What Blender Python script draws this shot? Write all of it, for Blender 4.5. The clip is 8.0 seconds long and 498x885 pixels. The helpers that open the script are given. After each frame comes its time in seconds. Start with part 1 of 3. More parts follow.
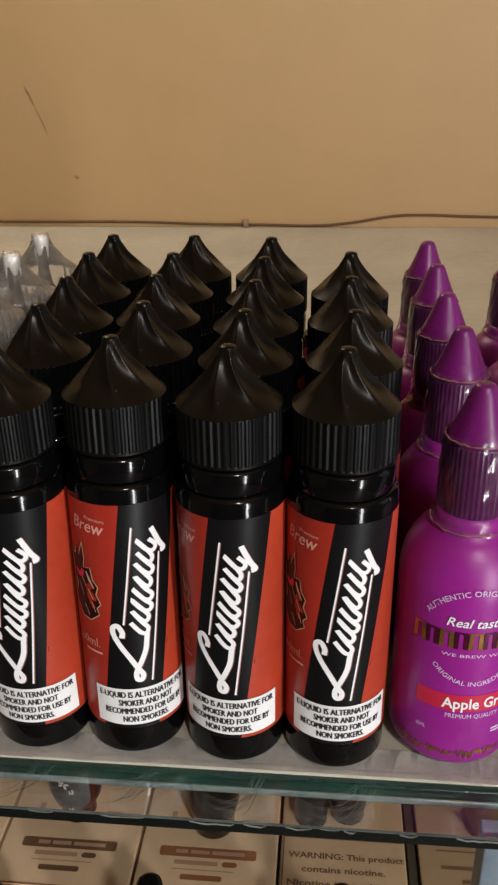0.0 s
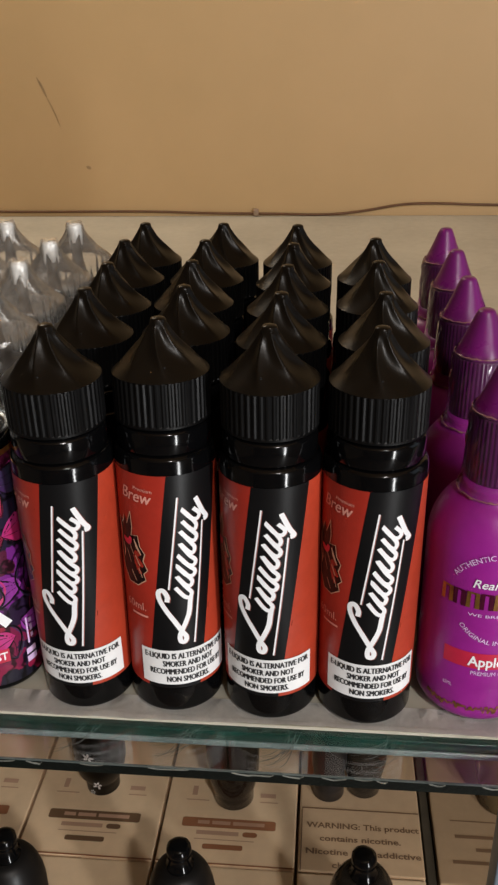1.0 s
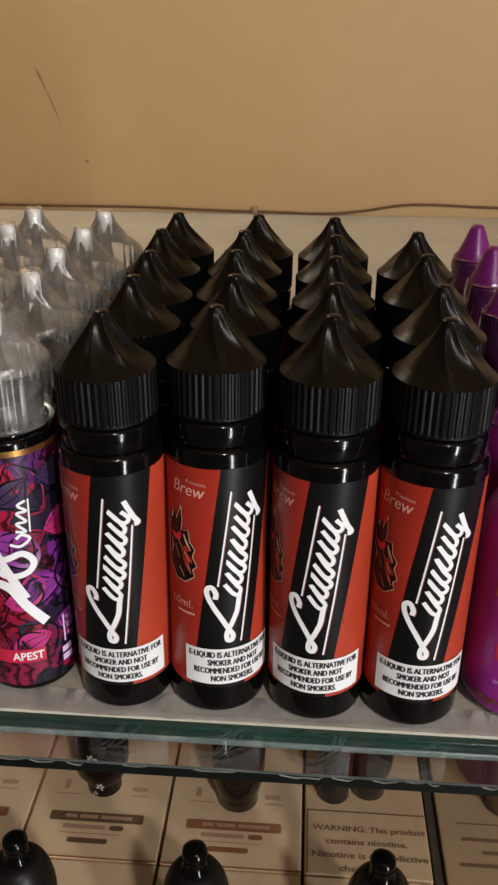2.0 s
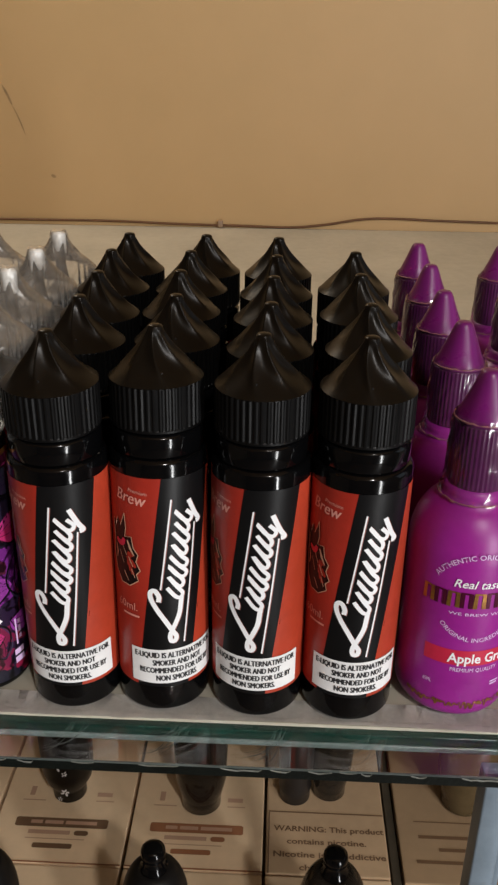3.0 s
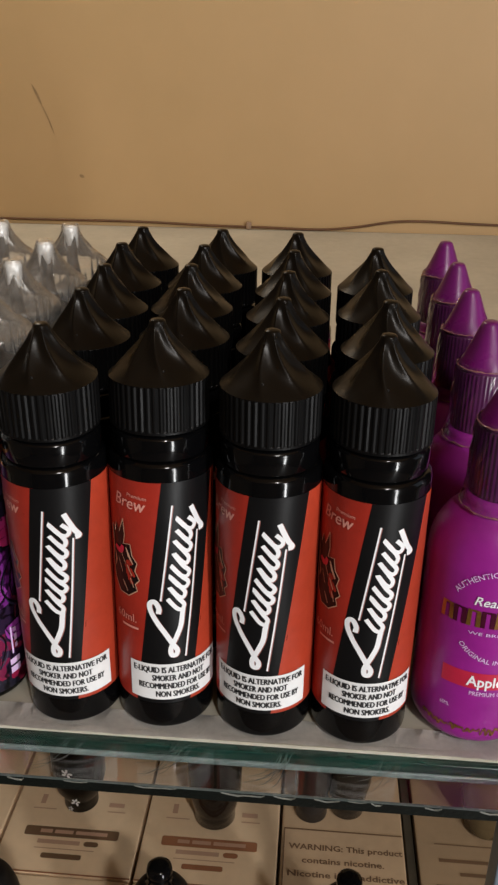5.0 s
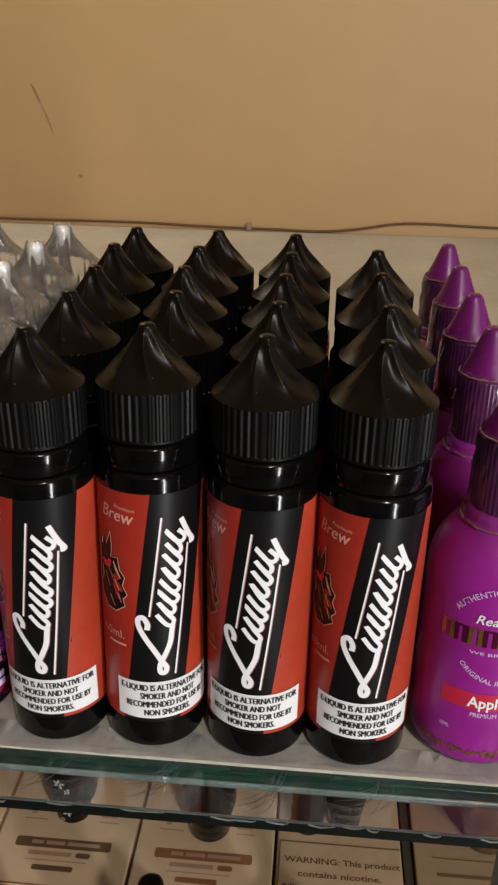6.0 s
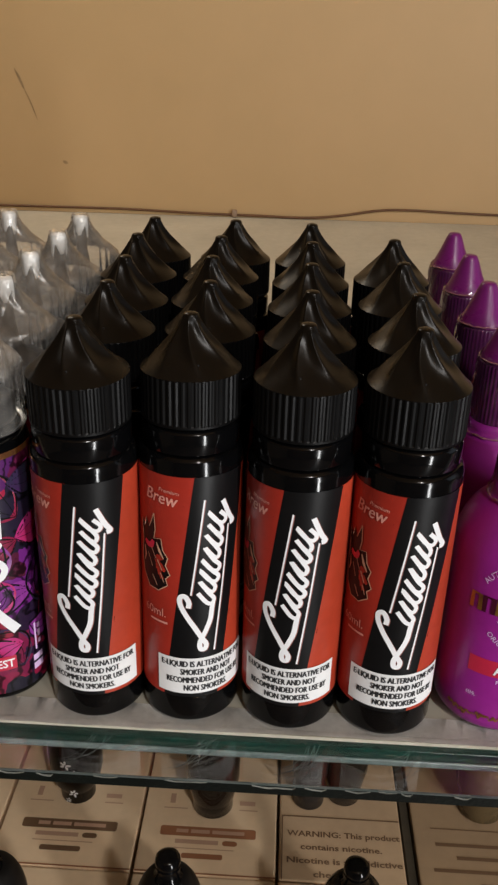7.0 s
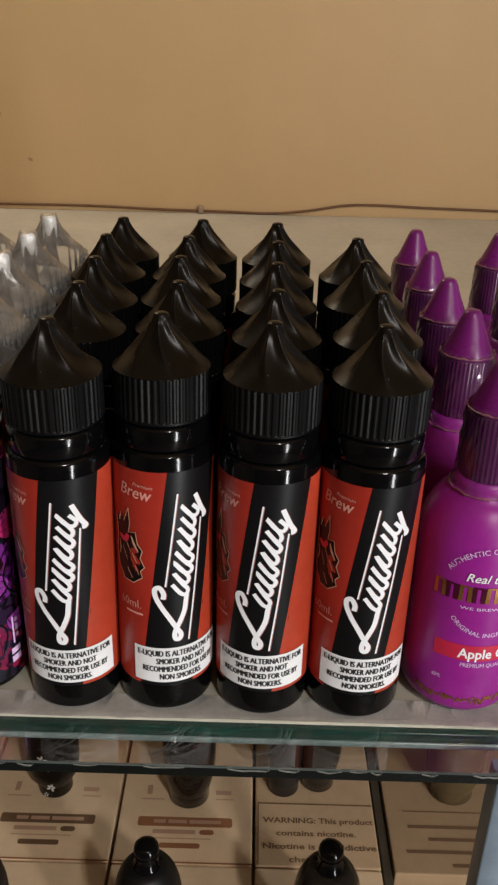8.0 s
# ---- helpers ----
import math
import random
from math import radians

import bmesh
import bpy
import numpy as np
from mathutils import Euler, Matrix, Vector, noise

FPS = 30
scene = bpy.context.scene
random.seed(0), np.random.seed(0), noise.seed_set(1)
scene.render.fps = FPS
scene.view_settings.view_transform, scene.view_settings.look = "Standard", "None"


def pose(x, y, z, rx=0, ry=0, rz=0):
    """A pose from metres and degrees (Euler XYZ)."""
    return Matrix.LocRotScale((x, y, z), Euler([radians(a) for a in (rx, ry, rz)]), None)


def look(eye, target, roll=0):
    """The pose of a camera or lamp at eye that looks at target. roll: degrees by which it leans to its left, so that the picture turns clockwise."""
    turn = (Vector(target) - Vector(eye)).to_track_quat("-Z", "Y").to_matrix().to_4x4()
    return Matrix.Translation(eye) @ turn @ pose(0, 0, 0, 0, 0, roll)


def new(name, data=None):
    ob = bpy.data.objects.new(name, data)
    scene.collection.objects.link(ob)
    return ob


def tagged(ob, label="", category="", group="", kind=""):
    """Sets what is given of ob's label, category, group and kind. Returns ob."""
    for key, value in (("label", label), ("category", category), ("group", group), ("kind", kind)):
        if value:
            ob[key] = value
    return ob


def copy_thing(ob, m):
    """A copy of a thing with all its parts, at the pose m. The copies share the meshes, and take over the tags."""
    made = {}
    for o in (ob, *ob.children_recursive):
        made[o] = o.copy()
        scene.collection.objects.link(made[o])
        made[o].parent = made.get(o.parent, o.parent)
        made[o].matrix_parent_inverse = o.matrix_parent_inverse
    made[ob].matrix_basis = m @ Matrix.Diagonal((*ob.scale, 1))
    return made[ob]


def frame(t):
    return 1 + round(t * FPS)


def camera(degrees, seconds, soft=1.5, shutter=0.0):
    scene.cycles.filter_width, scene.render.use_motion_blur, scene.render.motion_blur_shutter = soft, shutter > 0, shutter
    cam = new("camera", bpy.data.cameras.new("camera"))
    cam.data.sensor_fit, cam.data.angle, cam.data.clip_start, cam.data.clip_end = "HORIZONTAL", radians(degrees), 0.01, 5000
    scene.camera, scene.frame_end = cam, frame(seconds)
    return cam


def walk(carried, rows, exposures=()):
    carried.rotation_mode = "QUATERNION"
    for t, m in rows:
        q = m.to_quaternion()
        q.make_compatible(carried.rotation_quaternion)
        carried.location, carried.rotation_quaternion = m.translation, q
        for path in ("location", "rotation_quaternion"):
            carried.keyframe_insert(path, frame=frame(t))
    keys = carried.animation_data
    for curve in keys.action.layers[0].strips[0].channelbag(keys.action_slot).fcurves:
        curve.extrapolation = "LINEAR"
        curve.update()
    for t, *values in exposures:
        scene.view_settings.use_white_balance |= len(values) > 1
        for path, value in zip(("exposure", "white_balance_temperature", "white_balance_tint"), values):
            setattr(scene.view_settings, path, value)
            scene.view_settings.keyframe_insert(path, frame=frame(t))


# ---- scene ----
cam = camera(32.33, 8.0, soft=2.45)
PATH = [
    (0, (0.0463, -0.2339, 0.2276), (-0.1055, 1.3842, -0.5461), -0.69),
    (0.5, (0.0391, -0.2399, 0.2279), (-0.1076, 1.3690, -0.5657), -0.90),
    (1, (0.0360, -0.2527, 0.2305), (-0.1197, 1.3562, -0.5614), -1.02),
    (1.2, (0.0291, -0.2557, 0.2288), (-0.1262, 1.3561, -0.5574), -0.70),
    (2.3, (0.0082, -0.2478, 0.2250), (-0.0674, 1.3674, -0.5659), 0.83),
    (2.5, (0.0110, -0.2504, 0.2261), (-0.0475, 1.3657, -0.5644), 0.83),
    (3, (0.0235, -0.2635, 0.2329), (-0.0341, 1.3617, -0.5388), 0.87),
    (3.5, (0.0259, -0.2594, 0.2324), (-0.0649, 1.3683, -0.5307), 0.73),
    (4, (0.0155, -0.2485, 0.2301), (-0.0837, 1.3775, -0.5355), 0.89),
    (4.5, (0.0231, -0.2556, 0.2337), (-0.0825, 1.3750, -0.5212), 0.82),
    (4.7, (0.0266, -0.2524, 0.2303), (-0.0917, 1.3732, -0.5336), 0.69),
    (5.8, (0.0347, -0.2378, 0.2205), (-0.0900, 1.3914, -0.5346), 1.09),
    (6, (0.0320, -0.2354, 0.2224), (-0.0926, 1.3917, -0.5373), 1.20),
    (6.5, (0.0241, -0.2340, 0.2208), (-0.0914, 1.3893, -0.5482), 1.04),
    (7, (0.0110, -0.2466, 0.2260), (-0.0510, 1.3718, -0.5594), 1.60),
    (7.5, (0.0086, -0.2524, 0.2277), (-0.0114, 1.3639, -0.5642), 1.77),
    (8, (0.0112, -0.2548, 0.2302), (0.0122, 1.3603, -0.5644), 1.65),
]
walk(cam, [(t, look(eye, target, roll)) for t, eye, target, roll in PATH], [(0.0, 0.11), (1.2, 0.09), (2.5, 0.04), (4.5, 0.03), (6.5, 0.04), (7.5, 0.0), (8.0, 0.02)])

# ---- light ----
world = bpy.data.worlds.new("world")
scene.world = world
world.use_nodes = True
world.node_tree.nodes["Background"].inputs[0].default_value = (0.55, 0.62, 0.72, 1)
world.node_tree.nodes["Background"].inputs[1].default_value = 0.25
scene.view_settings.exposure = 0.0


def area(name, at, target, sx, sy, power, colour):
    lamp = bpy.data.lights.new(name, "AREA")
    lamp.shape, lamp.size, lamp.size_y, lamp.energy, lamp.color = "RECTANGLE", sx, sy, power, colour
    ob = new(name, lamp)
    ob.matrix_world = look(at, target)
    return ob


area("doorway_light", (1.585, -2.05, 0.05), (0.0, 0.0, 0.05), 0.15, 2.0, 56, (0.98, 0.985, 0.985))
area("side_window_light", (1.535, 0.1, 0.6), (0.0, 0.1, 0.3), 0.7, 0.9, 0.9, (0.80, 0.90, 1.0))
area("ceiling_lamp_light", (0.62, -1.45, 1.44), (0.1, -0.1, 0.0), 0.11, 0.11, 15.5, (0.99, 0.965, 0.94))
# unseen fill without a fixture, added to brighten the wall's left side
area("wall_lamp_light", (-0.60, 0.78, 1.00), (-0.55, 0.90, 0.1), 0.4, 0.08, 5.2, (1.0, 0.885, 0.72))

# ---- materials ----


def mat(name, base, rough=0.5, metal=0.0, trans=0.0, ior=1.45, coat=0.0, vary=0.0, scale=40.0, bump=0.0, bscale=300.0, second=None, alpha=1.0, rvary=0.0, spec=0.5):
    m = bpy.data.materials.new(name)
    m.use_nodes = True
    nt = m.node_tree
    b = nt.nodes["Principled BSDF"]
    b.inputs["Base Color"].default_value = (*base, 1)
    b.inputs["Roughness"].default_value = rough
    b.inputs["Metallic"].default_value = metal
    b.inputs["Transmission Weight"].default_value = trans
    b.inputs["IOR"].default_value = ior
    b.inputs["Coat Weight"].default_value = coat
    b.inputs["Alpha"].default_value = alpha
    b.inputs["Specular IOR Level"].default_value = spec
    if vary or bump or rvary:
        co = nt.nodes.new("ShaderNodeTexCoord")
    if vary:
        n1 = nt.nodes.new("ShaderNodeTexNoise")
        n1.inputs["Scale"].default_value, n1.inputs["Detail"].default_value = scale, 6
        n2 = nt.nodes.new("ShaderNodeTexNoise")
        n2.inputs["Scale"].default_value, n2.inputs["Detail"].default_value = scale * 9, 3
        mixv = nt.nodes.new("ShaderNodeMath")
        mixv.operation = "MULTIPLY_ADD"
        mixv.inputs[1].default_value, mixv.inputs[2].default_value = 0.3, 0.0
        add = nt.nodes.new("ShaderNodeMath")
        ramp = nt.nodes.new("ShaderNodeMapRange")
        ramp.inputs[1].default_value, ramp.inputs[2].default_value = 0.4, 0.9
        mix = nt.nodes.new("ShaderNodeMix")
        mix.data_type = "RGBA"
        other = second or tuple(c * (1 - vary) for c in base)
        mix.inputs[6].default_value, mix.inputs[7].default_value = (*base, 1), (*other, 1)
        for n in (n1, n2):
            nt.links.new(co.outputs["Object"], n.inputs["Vector"])
        nt.links.new(n2.outputs[0], mixv.inputs[0])
        nt.links.new(n1.outputs[0], add.inputs[0])
        nt.links.new(mixv.outputs[0], add.inputs[1])
        nt.links.new(add.outputs[0], ramp.inputs[0])
        nt.links.new(ramp.outputs[0], mix.inputs[0])
        nt.links.new(mix.outputs[2], b.inputs["Base Color"])
    if rvary:
        n4 = nt.nodes.new("ShaderNodeTexNoise")
        n4.inputs["Scale"].default_value, n4.inputs["Detail"].default_value = 120, 5
        rr = nt.nodes.new("ShaderNodeMapRange")
        rr.inputs[1].default_value, rr.inputs[2].default_value = 0.3, 0.75
        rr.inputs[3].default_value, rr.inputs[4].default_value = rough, rough + rvary
        nt.links.new(co.outputs["Object"], n4.inputs["Vector"])
        nt.links.new(n4.outputs[0], rr.inputs[0])
        nt.links.new(rr.outputs[0], b.inputs["Roughness"])
    if bump:
        n3 = nt.nodes.new("ShaderNodeTexNoise")
        n3.inputs["Scale"].default_value, n3.inputs["Detail"].default_value = bscale, 4
        bp = nt.nodes.new("ShaderNodeBump")
        bp.inputs["Strength"].default_value, bp.inputs["Distance"].default_value = bump, 0.0005
        nt.links.new(co.outputs["Object"], n3.inputs["Vector"])
        nt.links.new(n3.outputs[0], bp.inputs["Height"])
        nt.links.new(bp.outputs[0], b.inputs["Normal"])
    return m


M_WALL = mat("tan_painted_board", (0.515, 0.333, 0.158), 0.55, vary=0.25, scale=2.2, bump=0.15, bscale=60, second=(0.455, 0.298, 0.136))
M_PLASTER = mat("dark_plaster", (0.17, 0.13, 0.09), 0.8, vary=0.2, scale=2, bump=0.2, bscale=80)
M_CEIL = mat("wooden_ceiling", (0.52, 0.32, 0.15), 0.7, vary=0.2, scale=3)
M_FLOOR = mat("floor_tile", (0.13, 0.10, 0.08), 0.4, vary=0.3, scale=4)
M_TOP = mat("worn_white_laminate", (0.50, 0.465, 0.38), 0.45, vary=0.25, scale=9, bump=0.1, bscale=150, rvary=0.2)
M_STRIP = mat("white_paper_strip", (0.84, 0.82, 0.78), 0.22, vary=0.3, scale=60, bump=0.5, bscale=120, rvary=0.25)
# brighter green blotches are painted reflections along the glass
M_EDGE = mat("green_glass_edge", (0.0008, 0.008, 0.006), 0.08, vary=0.7, scale=22, rvary=0.25, second=(0.003, 0.030, 0.023))
M_ARRIS = mat("pale_glass_arris", (0.155, 0.185, 0.18), 0.25, vary=0.6, scale=30, second=(0.06, 0.09, 0.085))
M_SCRATCH = mat("scratched_glass", (0.16, 0.19, 0.185), 0.4, vary=0.6, scale=400)
M_CHIP = mat("chipped_glass", (0.34, 0.35, 0.31), 0.45, vary=0.5, scale=160)
M_PANEEDGE = mat("dark_ground_glass_edge", (0.004, 0.007, 0.006), 0.3, vary=0.6, scale=90, bump=0.5, bscale=600)
M_PANE = mat("clear_glass_pane", (0.985, 0.985, 0.975), 0.01, trans=1.0, ior=1.45)
M_ALU = mat("brushed_aluminium", (0.26, 0.33, 0.40), 0.3, metal=0.4, vary=0.2, scale=80)
M_BLACKPET = mat("gloss_black_plastic", (0.0020, 0.0020, 0.0023), 0.07, rvary=0.10, spec=0.30)
M_BLACKCAP = mat("satin_black_plastic", (0.0048, 0.0034, 0.0022), 0.27, bump=0.06, bscale=900, rvary=0.08, spec=0.19)
M_BLACKMATT = mat("matt_black_plastic", (0.007, 0.006, 0.0055), 0.36, rvary=0.12, spec=0.3)
M_BLACKSKIRT = mat("ribbed_black_plastic", (0.0026, 0.0025, 0.0026), 0.38, rvary=0.08, spec=0.20)
M_BRICK = mat("brick_red_label_side", (0.44, 0.049, 0.021), 0.30, vary=0.3, scale=45, rvary=0.15, spec=0.5)
M_RED = mat("red_label_print", (0.37, 0.027, 0.015), 0.30, vary=0.3, scale=45, rvary=0.15, spec=0.5)
M_BAND = mat("black_label_print", (0.005, 0.005, 0.0055), 0.36, vary=0.3, scale=60, spec=0.3)
M_WHITE = mat("white_print", (0.83, 0.84, 0.86), 0.42, vary=0.1, scale=90)
M_STICKER = mat("white_paper_sticker", (0.80, 0.80, 0.80), 0.5, vary=0.12, scale=80, bump=0.1, bscale=400)
M_INK = mat("black_ink", (0.02, 0.02, 0.022), 0.5)
M_PINKINK = mat("faded_pink_ink", (0.62, 0.27, 0.22), 0.5)
M_DULLPINK = mat("dull_pink_ink", (0.30, 0.12, 0.10), 0.5)
M_TAN = mat("tan_ink", (0.50, 0.30, 0.20), 0.5)
M_PURPLE = mat("purple_plastic", (0.30, 0.015, 0.255), 0.30, vary=0.25, scale=40, rvary=0.15)
M_PURCAP = mat("purple_cap_plastic", (0.155, 0.008, 0.13), 0.24, vary=0.3, scale=60, rvary=0.15)
M_PURRIB = mat("dark_purple_cap_skirt", (0.075, 0.006, 0.065), 0.28, vary=0.35, scale=60)
M_FILMRIM = mat("light_catching_film_edge", (0.46, 0.20, 0.22), 0.18, trans=0.25, ior=1.35, vary=0.5, scale=150)
M_CRIMSON = mat("crimson_print", (0.55, 0.02, 0.06), 0.4, vary=0.2, scale=70)
M_PINK = mat("pale_lilac_print", (0.72, 0.52, 0.80), 0.45)
M_WINE = mat("dark_wine_foil", (0.10, 0.008, 0.035), 0.3, metal=0.4, vary=0.4, scale=150)
M_GOLD = mat("gold_foil", (0.55, 0.33, 0.07), 0.3, metal=0.8, vary=0.5, scale=120, second=(0.25, 0.08, 0.05))
def thin_clear(name, tint, veil, rough, bump, bscale, body=(0.85, 0.85, 0.85)):
    """Thin clear plastic: see-through, with a faint milky veil and a glossy face."""
    m = bpy.data.materials.new(name)
    m.use_nodes = True
    nt = m.node_tree
    nt.nodes.remove(nt.nodes["Principled BSDF"])
    co = nt.nodes.new("ShaderNodeTexCoord")
    noi = nt.nodes.new("ShaderNodeTexNoise")
    noi.inputs["Scale"].default_value, noi.inputs["Detail"].default_value = bscale, 4
    bp = nt.nodes.new("ShaderNodeBump")
    bp.inputs["Strength"].default_value, bp.inputs["Distance"].default_value = bump, 0.0005
    clear = nt.nodes.new("ShaderNodeBsdfTransparent")
    clear.inputs[0].default_value = (*tint, 1)
    milk = nt.nodes.new("ShaderNodeBsdfDiffuse")
    milk.inputs[0].default_value = (*body, 1)
    gloss = nt.nodes.new("ShaderNodeBsdfGlossy")
    gloss.inputs["Color"].default_value, gloss.inputs["Roughness"].default_value = (1, 1, 1, 1), rough
    fres = nt.nodes.new("ShaderNodeFresnel")
    fres.inputs[0].default_value = 1.5
    patch = nt.nodes.new("ShaderNodeMapRange")
    patch.inputs[1].default_value, patch.inputs[2].default_value = 0.35, 0.7
    patch.inputs[3].default_value, patch.inputs[4].default_value = veil * 0.6, veil * 1.5
    one, two = nt.nodes.new("ShaderNodeMixShader"), nt.nodes.new("ShaderNodeMixShader")
    nt.links.new(co.outputs["Object"], noi.inputs["Vector"])
    nt.links.new(noi.outputs[0], bp.inputs["Height"])
    nt.links.new(noi.outputs[0], patch.inputs[0])
    nt.links.new(patch.outputs[0], one.inputs[0])
    nt.links.new(clear.outputs[0], one.inputs[1])
    nt.links.new(milk.outputs[0], one.inputs[2])
    for node in (gloss, milk, fres):
        nt.links.new(bp.outputs[0], node.inputs["Normal"])
    nt.links.new(fres.outputs[0], two.inputs[0])
    nt.links.new(one.outputs[0], two.inputs[1])
    nt.links.new(gloss.outputs[0], two.inputs[2])
    nt.links.new(two.outputs[0], nt.nodes["Material Output"].inputs[0])
    return m


M_FILM = thin_clear("shrink_film", (0.97, 0.92, 0.93), 0.014, 0.10, 0.6, 200, (0.8, 0.55, 0.55))
M_CLEAR = thin_clear("milky_clear_plastic", (0.94, 0.94, 0.94), 0.08, 0.26, 0.12, 150, (0.87, 0.83, 0.77))
M_CRINKLE = thin_clear("crinkled_clear_film", (0.98, 0.96, 0.93), 0.065, 0.24, 0.45, 160, (0.90, 0.83, 0.74))
M_FROST = mat("frosted_white_tip", (0.86, 0.85, 0.83), 0.3, alpha=0.86, vary=0.2, scale=300)
M_NOZZLE = mat("dark_grey_nozzle", (0.016, 0.013, 0.012), 0.35, vary=0.3, scale=90)
M_SMOKE = mat("smoky_plastic", (0.035, 0.027, 0.02), 0.08, trans=0.5, ior=1.3)
M_BOX = mat("cream_carton", (0.86, 0.62, 0.39), 0.40, vary=0.2, scale=14, bump=0.1, bscale=200, rvary=0.2)
# the cream carton in a darker colour, standing in for dimmer light
M_DIMBOX = mat("dimmed_cream_carton", (0.60, 0.41, 0.245), 0.5, vary=0.25, scale=14, bump=0.1, bscale=200, rvary=0.2)
M_KRAFT = mat("brown_carton", (0.42, 0.28, 0.16), 0.6, vary=0.25, scale=14, bump=0.15, bscale=200)
M_BROWN = mat("dark_brown_print", (0.17, 0.095, 0.05), 0.5)
M_RUST = mat("rust_brown_print", (0.32, 0.13, 0.06), 0.5)
M_CABLE = mat("brown_cable_sheath", (0.13, 0.055, 0.019), 0.5, vary=0.3, scale=60)
M_CLIP = mat("beige_clip", (0.27, 0.18, 0.115), 0.5)
M_SCUFF = mat("scuffed_board", (0.385, 0.248, 0.122), 0.8, vary=0.4, scale=120)
M_OLIVE = mat("olive_brown_plastic", (0.11, 0.075, 0.035), 0.25, vary=0.3, scale=60)
M_GAP = mat("dark_gap_strip", (0.07, 0.055, 0.035), 0.7, vary=0.3, scale=50)


M_PETAL = mat("magenta_petal_print", (0.46, 0.045, 0.26), 0.32, vary=0.6, scale=90, second=(0.42, 0.016, 0.08))
M_CRIMPETAL = mat("crimson_petal_print", (0.46, 0.026, 0.08), 0.32, vary=0.7, scale=110, second=(0.07, 0.006, 0.03))
M_LEAF = mat("dark_leaf_print", (0.015, 0.032, 0.042), 0.32, vary=0.5, scale=90, second=(0.06, 0.015, 0.09))
M_VIOLET = mat("violet_petal_print", (0.33, 0.05, 0.36), 0.32, vary=0.5, scale=90)


def floral():
    """Purple, crimson and black petals of a printed label."""
    m = mat("floral_label_print", (0.2, 0.02, 0.2), 0.3, rvary=0.1)
    nt = m.node_tree
    b = nt.nodes["Principled BSDF"]
    co = nt.nodes.new("ShaderNodeTexCoord")
    noi = nt.nodes.new("ShaderNodeTexNoise")
    noi.inputs["Scale"].default_value, noi.inputs["Detail"].default_value = 60, 4
    mixc = nt.nodes.new("ShaderNodeMix")
    mixc.data_type = "VECTOR"
    mixc.inputs[0].default_value = 0.03
    vor = nt.nodes.new("ShaderNodeTexVoronoi")
    vor.inputs["Scale"].default_value = 44
    edge = nt.nodes.new("ShaderNodeTexWave")
    edge.inputs["Scale"].default_value, edge.inputs["Distortion"].default_value = 55, 9
    edge.inputs["Detail Scale"].default_value = 1.2
    ramp = nt.nodes.new("ShaderNodeValToRGB")
    el = ramp.color_ramp.elements
    el[0].position, el[0].color = 0.0, (0.012, 0.012, 0.02, 1)
    el[1].position, el[1].color = 1.0, (0.16, 0.02, 0.20, 1)
    for p, c in ((0.22, (0.02, 0.012, 0.035, 1)), (0.30, (0.24, 0.008, 0.03, 1)), (0.58, (0.34, 0.012, 0.05, 1)), (0.66, (0.03, 0.01, 0.05, 1)), (0.80, (0.02, 0.01, 0.03, 1))):
        e = el.new(p)
        e.color = c
    sep = nt.nodes.new("ShaderNodeSeparateColor")
    lt = nt.nodes.new("ShaderNodeMapRange")
    lt.inputs[1].default_value, lt.inputs[2].default_value = 0.05, 0.45
    mul = nt.nodes.new("ShaderNodeMix")
    mul.data_type, mul.blend_type = "RGBA", "MULTIPLY"
    mul.inputs[0].default_value = 0.85
    nt.links.new(co.outputs["Object"], noi.inputs["Vector"])
    nt.links.new(co.outputs["Object"], mixc.inputs[4])
    nt.links.new(noi.outputs[1], mixc.inputs[5])
    for v in (vor, edge):
        nt.links.new(mixc.outputs[1], v.inputs["Vector"])
    nt.links.new(vor.outputs["Color"], sep.inputs[0])
    nt.links.new(sep.outputs[0], ramp.inputs[0])
    nt.links.new(edge.outputs[1], lt.inputs[0])
    nt.links.new(ramp.outputs[0], mul.inputs[6])
    nt.links.new(lt.outputs[0], mul.inputs[7])
    nt.links.new(mul.outputs[2], b.inputs["Base Color"])
    return m


M_FLORAL = floral()

# ---- building helpers ----


def link(name, bm, material, parent=None, label="", smooth=True):
    me = bpy.data.meshes.new(name)
    bmesh.ops.recalc_face_normals(bm, faces=bm.faces)
    for f in bm.faces:
        f.smooth = smooth
    bm.to_mesh(me)
    bm.free()
    me.materials.append(material)
    ob = new(name, me)
    ob.parent = parent
    return tagged(ob, label)


def part(name, bm, material, parent, label="", smooth=True):
    return link(name, bm, material, parent, label, smooth)


def box(x0, x1, y0, y1, z0, z1, bevel=0.0, bm=None):
    own = bmesh.new()
    bmesh.ops.create_cube(own, size=1.0)
    for v in own.verts:
        v.co = Vector(((x0 + x1) / 2 + v.co.x * (x1 - x0), (y0 + y1) / 2 + v.co.y * (y1 - y0), (z0 + z1) / 2 + v.co.z * (z1 - z0)))
    if bevel:
        bmesh.ops.bevel(own, geom=own.edges[:], offset=bevel, segments=2, affect="EDGES", profile=0.6)
    return own


